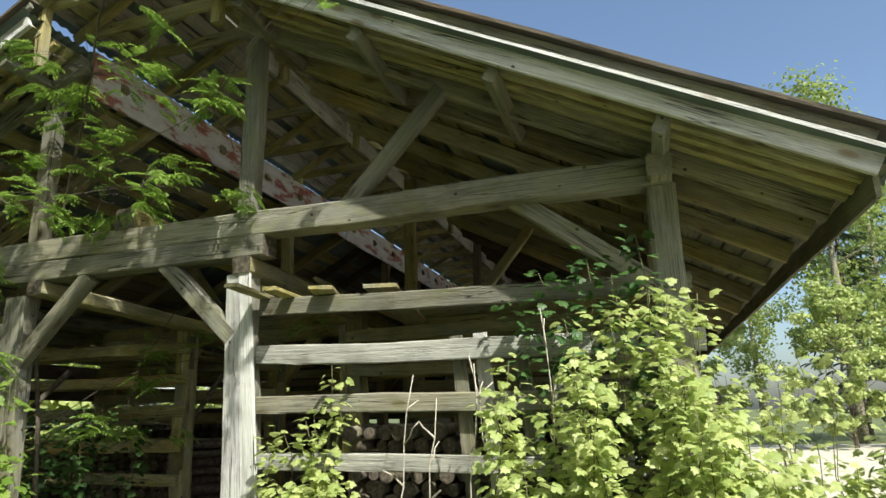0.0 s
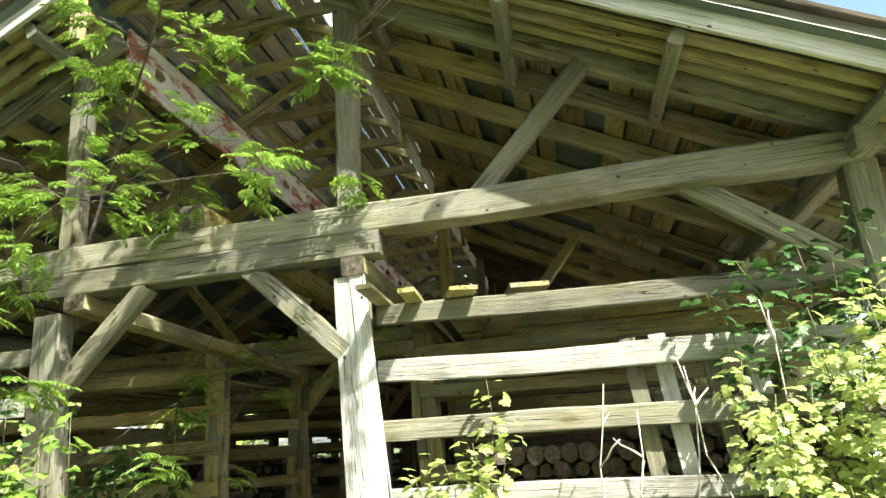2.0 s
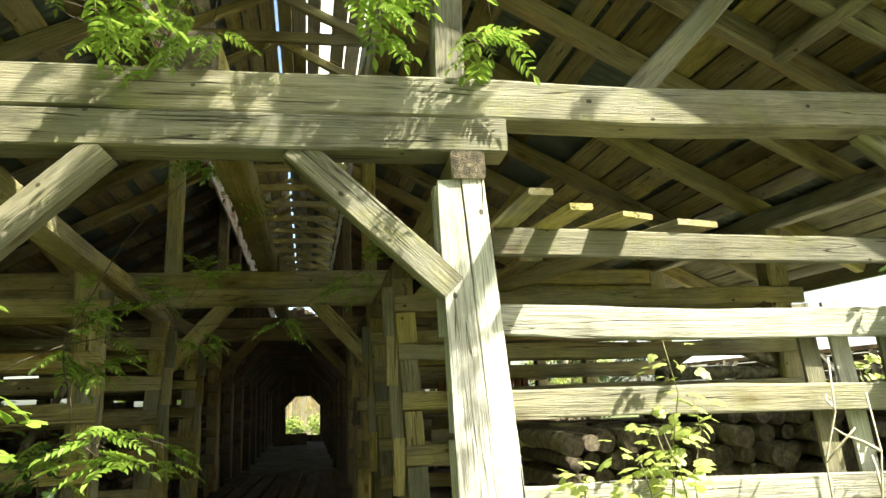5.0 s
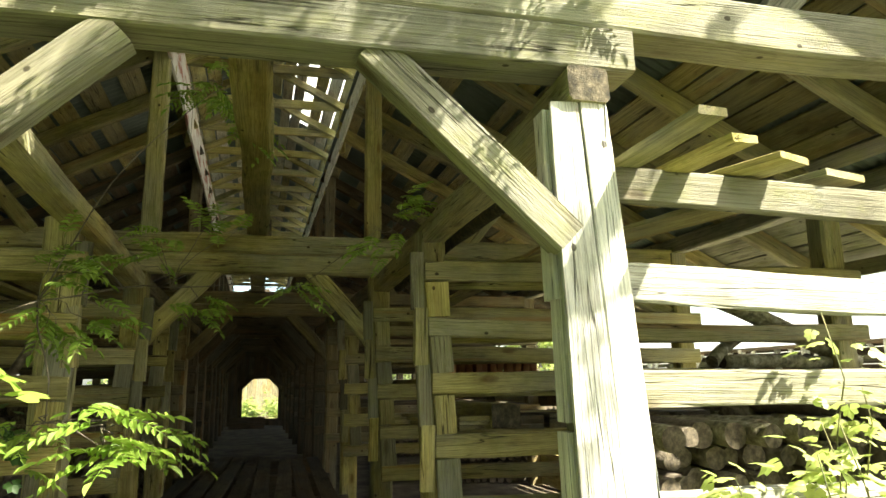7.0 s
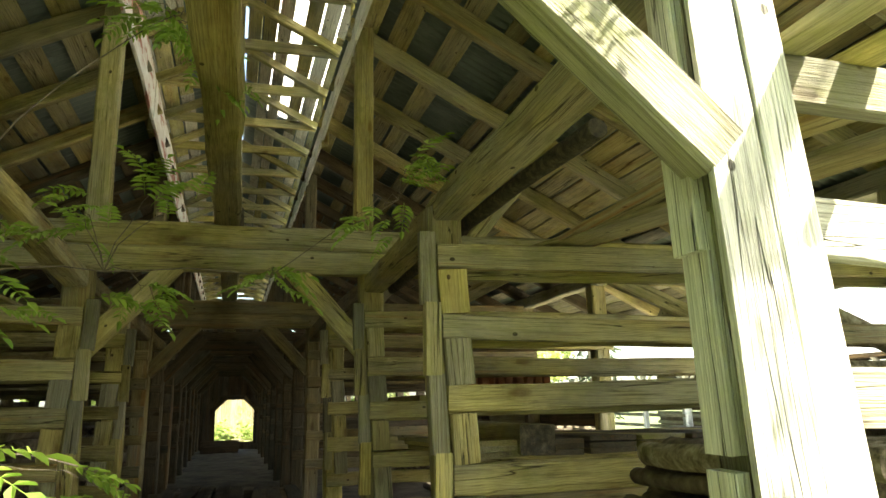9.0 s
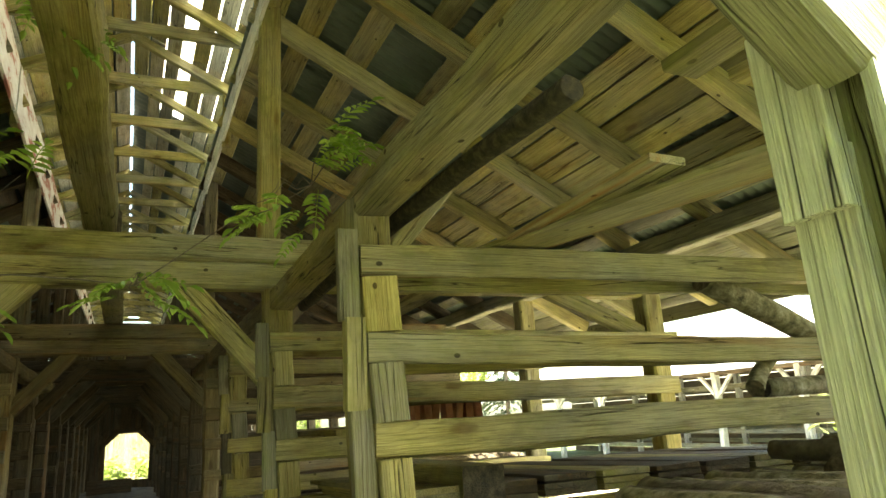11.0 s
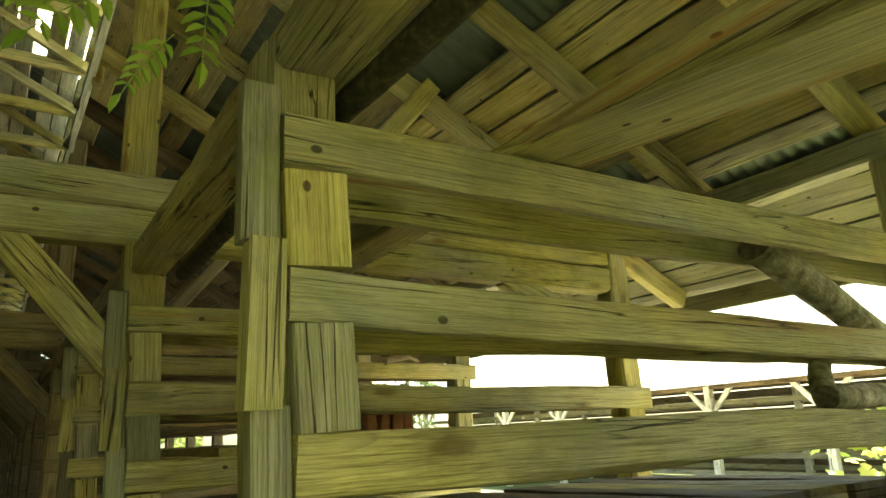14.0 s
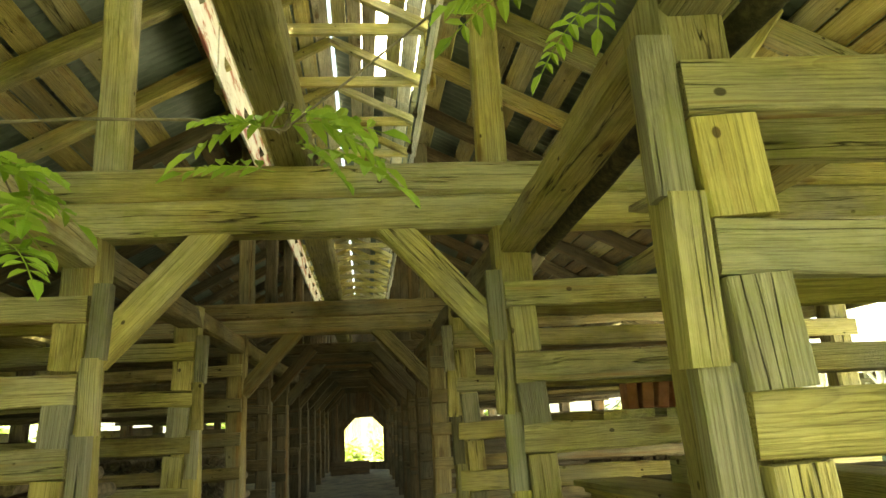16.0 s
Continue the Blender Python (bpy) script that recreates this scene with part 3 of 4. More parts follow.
# raised ridge over the open slot
lan = empty("ridge_lantern", (cx(Y0), Y0, 5.0), "open raised ridge of small rafters, collars and gapped boards", "roof lantern", "", "structure")
ZL, AP = 5.10, 5.56
for k, y in enumerate([Y_IN + 0.1] + RAFTERS):
    c = cx(y)
    for sgn in (-1, 1):
        timber("lantern_rafter", (c + sgn * 1.02, y, ZL - 0.06), (c, y, AP), 0.07, 0.09, WOOD_BARN, lan, step=0.5)
        if k % 2 == 0:
            timber("stub_post", (c + sgn * 0.92, y + 0.06, 4.5), (c + sgn * 0.92, y + 0.06, ZL), 0.08, 0.09, WOOD_BARN, lan, up=(0, 1, 0))
    timber("collar", (c - 0.98, y + 0.08, ZL + 0.02), (c + 0.98, y + 0.08, ZL + 0.02), 0.05, 0.11, WOOD_BARN, lan, step=0.5)
for sgn in (-1, 1):
    a = Y0 + 0.08
    while a < Y_END - 1:
        b = a + rng.choice((1.9, 2.8, 3.8))
        timber("curb_board", (cx(a) + sgn * 0.885, a + 0.005, 4.72 if sgn < 0 else 4.64), (cx(b) + sgn * 0.885, b - 0.005, (4.72 if sgn < 0 else 4.64) + rng.uniform(-0.02, 0.02)), 0.028, 0.46 if sgn < 0 else 0.2, PEELED if sgn < 0 else WOOD_SILVER, lan, step=1.0)
        a = b
    lay = ((0.09, 0.16), (0.255, 0.16), (0.42, 0.15), (0.66, 0.16), (0.83, 0.17), (0.97, 0.12)) if sgn < 0 else ((0.09, 0.15), (0.245, 0.14), (0.39, 0.14), (0.64, 0.15), (0.795, 0.15), (0.955, 0.16))
    for k, (uu, w) in enumerate(lay):
        a = Y_IN
        while a < Y_END - 1:
            b = a + rng.choice((1.9, 2.8, 3.8))
            if rng.random() < 0.94:
                zz = AP - (AP - ZL) / 1.02 * uu + 0.07
                timber("lantern_board", (cx(a) + sgn * uu, a, zz), (cx(b) + sgn * uu, b - 0.01, zz), w, 0.022, WOOD_PALE if rng.random() < 0.6 else WOOD_BARN, lan, up=(sgn * 0.45, 0, 1), wear=0.003, step=1.0)
            a = b

for sgn in (1, -1):
    # opaque sheet past y 12 is added to keep light out of the tunnel
    for u0, u1, y0, y1, pale in ((0.02, 0.22, Y_IN - 0.1, Y_END, False), (0.215, 1.14, Y_IN - 0.1, 12.0, True), (0.215, 1.14, 11.9, Y_END, False)):
        bm = bmesh.new()
        rows = []
        for k in range(int((y1 - y0) / 0.03)):
            y = y0 + k * 0.03
            h = 0.115 + 0.012 * math.sin(y / 0.12 * 2 * math.pi) + (0.004 if pale else 0)
            rows.append([bm.verts.new((cx(y) + sgn * q, y, AP - (AP - ZL) / 1.02 * q + h)) for q in (u0, u1)])
        for a, b in zip(rows, rows[1:]):
            bm.faces.new((a[0], a[1], b[1], b[0]))
        clear = pale and sgn > 0
        put("ridge_sheet", bm, SHEET if clear else METAL, lan, "pale translucent corrugated sheet" if clear else "dull corrugated metal sheet", smooth=True)

# end wall with the far opening
ew = empty("wall_end", (cx(Y_END), Y_END + 0.2, 0), "dark boarded end wall with an eight-sided opening", "wall", "", "structure")
c = cx(Y_END)
for k in range(54):
    u = -4.05 + k * 0.15
    x = c + u
    yy = Y_END + 0.22 + 0.034 * (k % 2)
    ztop = under(u) + 0.1
    v = u - 0.2
    zh = 1.8 - max(0, abs(v) - 0.35) * 1.1
    if abs(v) < 0.66:
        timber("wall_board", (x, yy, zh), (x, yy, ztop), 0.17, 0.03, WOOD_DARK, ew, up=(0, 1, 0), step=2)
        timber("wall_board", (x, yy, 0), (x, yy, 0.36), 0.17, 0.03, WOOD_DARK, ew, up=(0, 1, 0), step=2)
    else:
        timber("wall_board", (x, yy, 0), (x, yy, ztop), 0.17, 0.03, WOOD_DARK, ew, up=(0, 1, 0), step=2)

# frame round the far opening, its upper corners cut off
yf = Y_END + 0.14
oc = c + 0.2
for sgn in (-1, 1):
    timber("jamb", (oc + sgn * 0.72, yf, 0.3), (oc + sgn * 0.72, yf, 1.5), 0.16, 0.05, WOOD_SHADED, ew, up=(0, 1, 0))
    timber("corner_board", (oc + sgn * 0.76, yf - 0.03, 1.40), (oc + sgn * 0.30, yf - 0.03, 1.86), 0.16, 0.04, WOOD_SHADED, ew, up=(0, 1, 0))
timber("lintel", (oc - 0.5, yf, 1.84), (oc + 0.5, yf, 1.84), 0.05, 0.14, WOOD_SHADED, ew)

# ---- plants ----


def mesh_from(name, verts, faces, mat, parent=None, label="", smooth=False):
    me = bpy.data.meshes.new(name)
    me.from_pydata([tuple(v) for v in verts], [], faces)
    me.materials.append(mat)
    ob = new(name, me)
    if parent is not None:
        ob.parent = parent
        ob.matrix_parent_inverse = Matrix.Translation(parent.location).inverted()
    if label:
        ob["label"] = label
    return ob


class Leaves:
    """Collects many small leaves into one mesh."""

    def __init__(self, seed):
        self.v, self.f, self.r = [], [], random.Random(seed)

    def blade(self, base, d, n, length, width):
        """A pointed leaflet, folded along its middle."""
        d, n = Vector(d).normalized(), Vector(n)
        s = d.cross(n)
        if s.length < 1e-3:
            s = d.orthogonal()
        s.normalize()
        n = s.cross(d)
        b = len(self.v)
        base = Vector(base)
        for f, w, h in ((0, 0, 0), (0.35, 1, 0.1), (0.72, 0.75, 0.05), (1, 0, -0.12), (0.72, -0.75, 0.05), (0.35, -1, 0.1), (0.5, 0, -0.05)):
            self.v.append(base + d * (f * length) + s * (w * width / 2) + n * (h * length))
        self.f += [(b, b + 1, b + 6), (b + 1, b + 2, b + 6), (b + 2, b + 3, b + 6), (b + 3, b + 4, b + 6), (b + 4, b + 5, b + 6), (b + 5, b, b + 6)]

    def lobed(self, base, d, n, size):
        """A broad leaf with three to five toothed lobes, cupped."""
        d, n = Vector(d).normalized(), Vector(n)
        s = d.cross(n)
        if s.length < 1e-3:
            s = d.orthogonal()
        s.normalize()
        n = s.cross(d)
        b = len(self.v)
        base = Vector(base)
        rim = ((0.0, 0.06), (0.05, 0.42), (0.30, 0.52), (0.42, 0.36), (0.72, 0.40), (0.76, 0.2), (1.05, 0.0), (0.76, -0.2), (0.72, -0.40), (0.42, -0.36), (0.30, -0.52), (0.05, -0.42), (0.0, -0.06))
        self.v.append(base + d * 0.4 * size)
        for f, w in rim:
            self.v.append(base + d * f * size + s * w * size + n * (-0.22 * (w * w + (f - 0.4) ** 2) * size * 1.6))
        for k in range(len(rim) - 1):
            self.f.append((b, b + 1 + k, b + 2 + k))

    def pinnate(self, base, d, n, length, pairs=6):
        """A rowan leaf: leaflets in pairs along a drooping stalk."""
        d, n = Vector(d).normalized(), Vector(n).normalized()
        p = Vector(base)
        step = length / (pairs + 1.3)
        ll = length * 0.30
        s = d.cross(n).normalized()
        for k in range(pairs + 1):
            dd = (d + Vector((0, 0, -0.09 * k))).normalized()
            q = p + dd * step * (1.3 if k == 0 else 1)
            b = len(self.v)
            w = s * 0.0013
            self.v += [p - w, p + w, q + w, q - w]
            self.f.append((b, b + 1, b + 2, b + 3))
            p = q
            if k < pairs:
                g = ll * (0.85 + 0.2 * math.sin(k))
                for sg in (-1, 1):
                    self.blade(p, dd * 0.55 + s * sg + Vector((0, 0, self.r.uniform(-0.28, 0.02))), n + Vector((self.r.uniform(-.2, .2), self.r.uniform(-.2, .2), 0)), g, g * 0.40)
        self.blade(p, d + Vector((0, 0, -0.5)), n, ll, ll * 0.40)

    def done(self, name, mat, parent=None, label=""):
        ob = mesh_from(name, self.v, self.f, mat, parent, label)
        ob["kind"] = "stuff"
        return ob


def curve_pts(a, b, sag=0.0, n=6, wob=0.03, seed=0):
    r = random.Random(seed)
    a, b = Vector(a), Vector(b)
    out = []
    for i in range(n + 1):
        f = i / n
        p = a.lerp(b, f)
        p.z += sag * 4 * f * (1 - f)
        if 0 < i < n:
            p += Vector((r.uniform(-wob, wob), r.uniform(-wob, wob), r.uniform(-wob, wob)))
        out.append(p)
    return out


def stalks(name, lines, r0, r1, mat, parent, label=""):
    bm = bmesh.new()
    for pts in lines:
        tube(bm, pts, r0, r1)
    return put(name, bm, mat, parent, label, smooth=True)


# rowan growing through the front of the barn: boughs of (place, spread, sprays)
BOUGHS_FRONT = [((-4.9, 3.5, 3.25), 0.22, 7), ((-4.4, 3.45, 3.2), 0.2, 6), ((-5.0, 3.45, 2.8), 0.2, 5), ((-3.75, 3.5, 3.55), 0.12, 3), ((-3.35, 3.55, 3.12), 0.13, 4), ((-2.87, 3.6, 3.8), 0.12, 6),
                ((-2.9, 4.0, 3.12), 0.05, 2), ((-4.85, 3.7, 2.04), 0.1, 3), ((-5.4, 3.4, 2.3), 0.3, 5), ((-5.5, 3.2, 3.5), 0.35, 6), ((-5.35, 3.6, 2.55), 0.4, 8), ((-6.0, 3.5, 2.7), 0.5, 7), ((-4.2, 3.1, 4.9), 0.5, 7), ((-3.2, 3.0, 4.9), 0.3, 3)]
BOUGHS_SHADE = [((-4.9, 4.0, 4.15), 0.32, 8), ((-4.0, 4.0, 4.35), 0.3, 8), ((-4.25, 4.05, 3.2), 0.2, 4), ((-3.6, 4.0, 3.5), 0.14, 2), ((-4.6, 4.5, 3.6), 0.3, 5), ((-5.5, 4.1, 3.6), 0.3, 5)]
BOUGHS_INSIDE = [((-4.87, 5.4, 1.85), 0.12, 4), ((-4.95, 5.5, 2.25), 0.12, 4), ((-4.52, 4.3, 1.5), 0.06, 3), ((-4.38, 5.4, 1.36), 0.05, 2), ((-4.45, 6.0, 3.35), 0.13, 5), ((-4.2, 6.0, 3.1), 0.1, 3),
                 ((-3.27, 5.86, 2.66), 0.04, 3), ((-3.95, 5.98, 2.13), 0.03, 2), ((-3.6, 5.9, 2.42), 0.07, 2), ((-4.5, 6.05, 2.1), 0.1, 2), ((-4.75, 5.95, 2.45), 0.14, 3), ((-4.3, 5.95, 2.5), 0.1, 2), ((-5.05, 5.3, 1.4), 0.12, 3)]
br_ = random.Random(31)
SPRAYS = []
for boughs, n_leaf in ((BOUGHS_FRONT, 6), (BOUGHS_SHADE, 6), (BOUGHS_INSIDE, 4)):
    for p, spread, count in boughs:
        for _ in range(count):
            SPRAYS.append((tuple(q + br_.uniform(-spread, spread) for q in p), n_leaf, br_.uniform(0.16, 0.2)))
rowan = empty("rowan_tree", (-5.62, 4.95, 0.1), "young rowan tree with feathery green leaves growing through the barn front", "tree")
ROWAN_LINES = [[(-5.62, 4.95, 0.05), (-5.6, 4.8, 1.5), (-5.5, 4.55, 2.5), (-5.05, 4.35, 3.5), (-4.3, 3.8, 4.3), (-3.4, 3.1, 4.8)],
               [(-5.5, 4.55, 2.5), (-5.2, 3.7, 2.85), (-4.6, 3.5, 3.1), (-3.5, 3.6, 3.15)], [(-5.2, 3.7, 2.85), (-5.4, 3.4, 2.3)], [(-5.05, 4.35, 3.5), (-4.0, 3.85, 3.5), (-3.0, 3.7, 3.75)],
               [(-5.6, 4.8, 1.5), (-5.05, 5.4, 2.0), (-4.6, 6.0, 2.15), (-3.95, 6.02, 2.15), (-3.4, 5.92, 2.5)], [(-5.05, 5.4, 2.0), (-4.75, 5.7, 2.8), (-4.4, 5.95, 3.3)], [(-5.05, 5.4, 2.0), (-4.85, 5.0, 1.5), (-4.5, 4.4, 1.45)]]
hubs = [q for line in ROWAN_LINES for q in line[1:]]
for k, line in enumerate(ROWAN_LINES):
    pts = []
    for q, (a, b) in enumerate(zip(line, line[1:])):
        pts += curve_pts(a, b, 0.02, 4, 0.02, 10 * k + q)[(1 if pts else 0):]
    bm = bmesh.new()
    tube(bm, pts, 0.024 if k == 0 else 0.0045, 0.006 if k == 0 else 0.0018, 7)
    put("trunk" if k == 0 else "branch", bm, BARK, rowan, smooth=True)
# the crown's top, added over the doorway mostly out of view, shades the front beam
top = random.Random(8)
for gx in range(11):
    for gz in (2.75, 2.95, 3.2, 3.5):
        p = Vector((-5.5 + 0.3 * gx + top.uniform(-.12, .12), 4.1, gz)) + sd * top.uniform(1.7, 3.3)
        if (p.z > 4.6 or p.x < -3.1) and top.random() < 0.45:
            SPRAYS.append((tuple(p), 7, 0.19))
# outer sprays, added out of view, that dapple the door post
for _ in range(6):
    p = Vector((-3.0 + top.uniform(-.2, .2), 4.1, top.uniform(1.3, 2.6))) + sd * top.uniform(2.7, 3.4)
    SPRAYS.append((tuple(p), 2, 0.17))
cr = Leaves(11)
for k, (p, n, ln) in enumerate(SPRAYS):
    h = min(hubs, key=lambda q: (Vector(q) - Vector(p)).length)
    bm = bmesh.new()
    tube(bm, curve_pts(h, p, 0.04, 5, 0.02, k), 0.0028, 0.0015, 4)
    put("twig", bm, BARK, rowan, smooth=True)
    out = (Vector(p) - Vector(h))
    out.z *= 0.3
    out.normalize()
    for j in range(n):
        a = cr.r.uniform(-1.7, 1.7)
        d = Matrix.Rotation(a, 3, "Z") @ out + Vector((0, 0, cr.r.uniform(-0.5, 0.3)))
        b = Vector(p) - out * cr.r.uniform(0, 0.16) + Vector((cr.r.uniform(-.06, .06), cr.r.uniform(-.06, .06), cr.r.uniform(-.06, .06)))
        cr.pinnate(b, d, (cr.r.uniform(-.35, .35), cr.r.uniform(-.35, .35), 1), ln * cr.r.uniform(0.8, 1.2), cr.r.choice((5, 6, 6, 7)))
cr.done("crown", LEAF_ROWAN, rowan)


def shrub(name, label, seed, stems, n_leaf, size, mat, category="shrub", group="", spread=0.12, lo=0.15):
    """A shrub: stems from the ground, each with lobed leaves along it on thin stalks."""
    r = random.Random(seed)
    at = stems[0][0]
    th = empty(name, at, label, category, group)
    lv = Leaves(seed)
    lines = []
    for k, (a, b) in enumerate(stems):
        pts = curve_pts(a, b, r.uniform(0.0, 0.12), 8, 0.04, seed + k)
        lines.append(pts)
        for j in range(n_leaf):
            f = lo + (1 - lo) * r.random() ** 0.8
            i = min(7, int(f * 8))
            p = pts[i].lerp(pts[i + 1], f * 8 - i)
            d = Vector((r.uniform(-1, 1), r.uniform(-1, 1), r.uniform(-0.3, 0.5))).normalized()
            q = p + d * r.uniform(0.02, spread)
            lv.lobed(q, d + Vector((0, 0, -0.5)), Vector((r.uniform(-.5, .7), r.uniform(-1.0, .3), 1)), size * r.uniform(0.55, 1.15))
    for pts in lines:
        stalks("stem", [pts], 0.006, 0.002, STEM, th)
    lv.done("foliage", mat, th)
    return th


rs = random.Random(5)


def clump(x0, x1, y0, y1, h0, h1, n, tilt=0.25):
    out = []
    for _ in range(n):
        x, y = rs.uniform(x0, x1), rs.uniform(y0, y1)
        out.append(((x, y, 0), (x + rs.uniform(-tilt, tilt), y + rs.uniform(-tilt, tilt * 0.5), rs.uniform(h0, h1))))
    return out


shrub("currant_bush", "sunlit wild currant bush with pale green lobed leaves", 21, clump(-1.0, 0.25, 3.3, 3.9, 1.1, 1.8, 32, 0.18), 130, 0.066, LEAF_BUSH)
shrub("currant_bush", "tall sunlit currant shoots beside the wall post", 22, clump(-0.5, 0.2, 3.5, 3.9, 1.8, 2.25, 9, 0.13), 110, 0.064, LEAF_BUSH)
shrub("currant_bush", "broad currant bush at the barn's corner", 23, clump(0.1, 1.3, 3.1, 4.0, 0.9, 1.5, 22), 120, 0.066, LEAF_BUSH)
shrub("hop_vine", "dark green vine climbing the front rails", 24, [((-0.35, 4.02, 0), (-0.45, 4.05, 2.45)), ((-0.2, 4.0, 0), (-0.75, 4.08, 2.35)), ((-0.1, 4.0, 0), (-0.15, 4.0, 2.55)), ((-0.3, 3.98, 0), (-0.95, 4.05, 2.2)), ((-0.1, 4.03, 0), (-0.3, 4.0, 2.3))], 120, 0.075, LEAF_SHADED, "vine")
shrub("raspberry_shoot", "slender leafy shoot before the front rails", 25, [((-2.2, 4.0, 0), (-2.2, 4.1, 1.85)), ((-2.25, 3.95, 0), (-2.3, 4.05, 1.5)), ((-2.1, 3.95, 0), (-2.12, 4.05, 1.6))], 40, 0.065, LEAF_BUSH, lo=0.5)
shrub("raspberry_bush", "low sunlit bush at the foot of the door post", 26, clump(-2.75, -2.05, 3.75, 4.05, 1.0, 1.5, 11, 0.12), 60, 0.07, LEAF_BUSH, lo=0.3)
shrub("shade_bush", "shaded leafy bush beside the open door", 27, clump(-6.4, -4.95, 3.1, 3.9, 1.0, 2.0, 34), 80, 0.085, LEAF_SHADED)
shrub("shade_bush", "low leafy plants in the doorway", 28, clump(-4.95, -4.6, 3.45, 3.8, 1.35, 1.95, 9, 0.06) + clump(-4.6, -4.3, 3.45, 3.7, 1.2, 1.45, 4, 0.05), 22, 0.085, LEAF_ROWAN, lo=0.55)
shrub("bay_weeds", "shaded weeds grown up inside the slatted side bay", 33, clump(-6.6, -5.35, 4.5, 5.9, 0.9, 1.75, 26, 0.2), 45, 0.085, LEAF_SHADED)
shrub("corner_bush", "dark bush along the barn's side", 29, clump(1.3, 3.0, 3.4, 4.8, 1.2, 2.0, 26, 0.35), 70, 0.085, LEAF_SHADED, spread=0.25)
shrub("corner_bush", "dark bush along the barn's side", 30, clump(1.0, 2.5, 2.4, 3.4, 0.9, 1.5, 24, 0.4), 60, 0.08, LEAF_BUSH, spread=0.2)
shrub("side_weeds", "sunlit weeds beyond the open side", 31, clump(0.45, 1.2, 6.2, 7.4, 1.6, 2.05, 13), 40, 0.09, LEAF_BUSH)
for k, (a, b) in enumerate((((-0.55, 3.85, 0), (-0.72, 3.9, 2.1)), ((-0.8, 3.85, 0), (-1.17, 3.9, 1.85)), ((-1.15, 3.9, 0), (-1.14, 3.9, 1.8)), ((-1.75, 3.9, 0), (-1.55, 3.95, 1.75)), ((-1.5, 3.9, 0), (-1.4, 3.95, 1.6)))):
    th = empty("dry_stalk", a, "bare bleached stalk standing before the rails", "dry stalk", "dry stalks")
    pts = curve_pts(a, b, 0.0, 8, 0.035, 40 + k)
    lines = [pts] + [curve_pts(pts[q], pts[q] + Vector((rs.uniform(-.15, .15), rs.uniform(-.1, .1), rs.uniform(.05, .18))), 0, 3, 0.01, q) for q in ((5, 6, 7) if k in (3, 4) else (7,))]
    stalks("stem", lines, 0.007, 0.0035, DRY, th)


def blob_leaves(lv, centre, radii, n, size, r):
    """n loose leaves in an uneven shell round centre."""
    c = Vector(centre)
    for _ in range(n):
        d = Vector((r.gauss(0, 1), r.gauss(0, 1), r.gauss(0, 1))).normalized()
        f = r.uniform(0.45, 1.0) * (1 + 0.35 * noise.noise(d * 2.3 + c))
        p = c + Vector((d.x * radii[0], d.y * radii[1], d.z * radii[2])) * f
        lv.blade(p, (r.uniform(-1, 1), r.uniform(-1, 1), r.uniform(-1, .4)), d + Vector((0, 0, 0.6)), size * r.uniform(.6, 1.3), size * 0.7)


def leafy_tree(name, label, height, width, mat, seed, low=0.25, clumps=46, per=95, size=0.22, bark=None):
    """Trunk, limbs and a crown of small clumps with gaps between."""
    r = random.Random(seed)
    th = empty(name, (0, 0, 0), label, "tree", "trees round the barn")
    bm = bmesh.new()
    top = Vector((r.uniform(-.3, .3), r.uniform(-.3, .3), height * 0.95))
    tr = curve_pts((0, 0, -0.1), top, 0, 8, 0.12, seed)
    tube(bm, tr, height * 0.014, 0.02, 8)
    lv = Leaves(seed)
    for k in range(clumps):
        f = low + (1 - low) * (k + r.random()) / clumps
        g = (f - low) / (1 - low)
        rad = width / 2 * (0.35 + 0.75 * math.sin(math.pi * min(1, 0.25 + 0.75 * g)) if g < 0.9 else 0.35)
        a = r.uniform(0, 2 * math.pi)
        q = rad * r.uniform(0.35, 1.0)
        i = min(7, int(f * 8))
        root = tr[i].lerp(tr[i + 1], f * 8 - i)
        p = root + Vector((q * math.cos(a), q * math.sin(a), r.uniform(-.2, .6) + q * 0.15))
        tube(bm, curve_pts(root - Vector((0, 0, q * 0.3)), p, 0.1, 3, 0.06, k), 0.03, 0.008)
        s = height * r.uniform(0.035, 0.07)
        blob_leaves(lv, p, (s * 1.2, s * 1.2, s * 0.8), per, size, r)
    put("trunk", bm, bark or BARK, th, smooth=True)
    lv.done("crown", mat, th)
    return th


def conifer(name, label, height, width, seed):
    r = random.Random(seed)
    th = empty(name, (0, 0, 0), label, "tree", "trees round the barn")
    bm = bmesh.new()
    tr = curve_pts((0, 0, -0.1), (0, 0, height), 0, 6, 0.05, seed)
    tube(bm, tr, height * 0.014, 0.02, 8)
    put("trunk", bm, BARK, th, smooth=True)
    lv = Leaves(seed)
    for k in range(70):
        g = (k + r.random()) / 70
        z = height * (0.12 + 0.88 * g)
        ln = width / 2 * (1 - g) ** 0.8 * r.uniform(0.7, 1.1) + 0.2
        a = r.uniform(0, 2 * math.pi)
        for j in range(34):
            f = r.random()
            p = Vector((math.cos(a) * ln * f, math.sin(a) * ln * f, z - 0.35 * ln * f)) + Vector((r.uniform(-.2, .2), r.uniform(-.2, .2), r.uniform(-.12, .12)))
            lv.blade(p, (math.cos(a) + r.uniform(-.8, .8), math.sin(a) + r.uniform(-.8, .8), -0.4), (0, 0, 1), r.uniform(.25, .5), 0.12)
    lv.done("crown", LEAF_PINE, th)
    return th


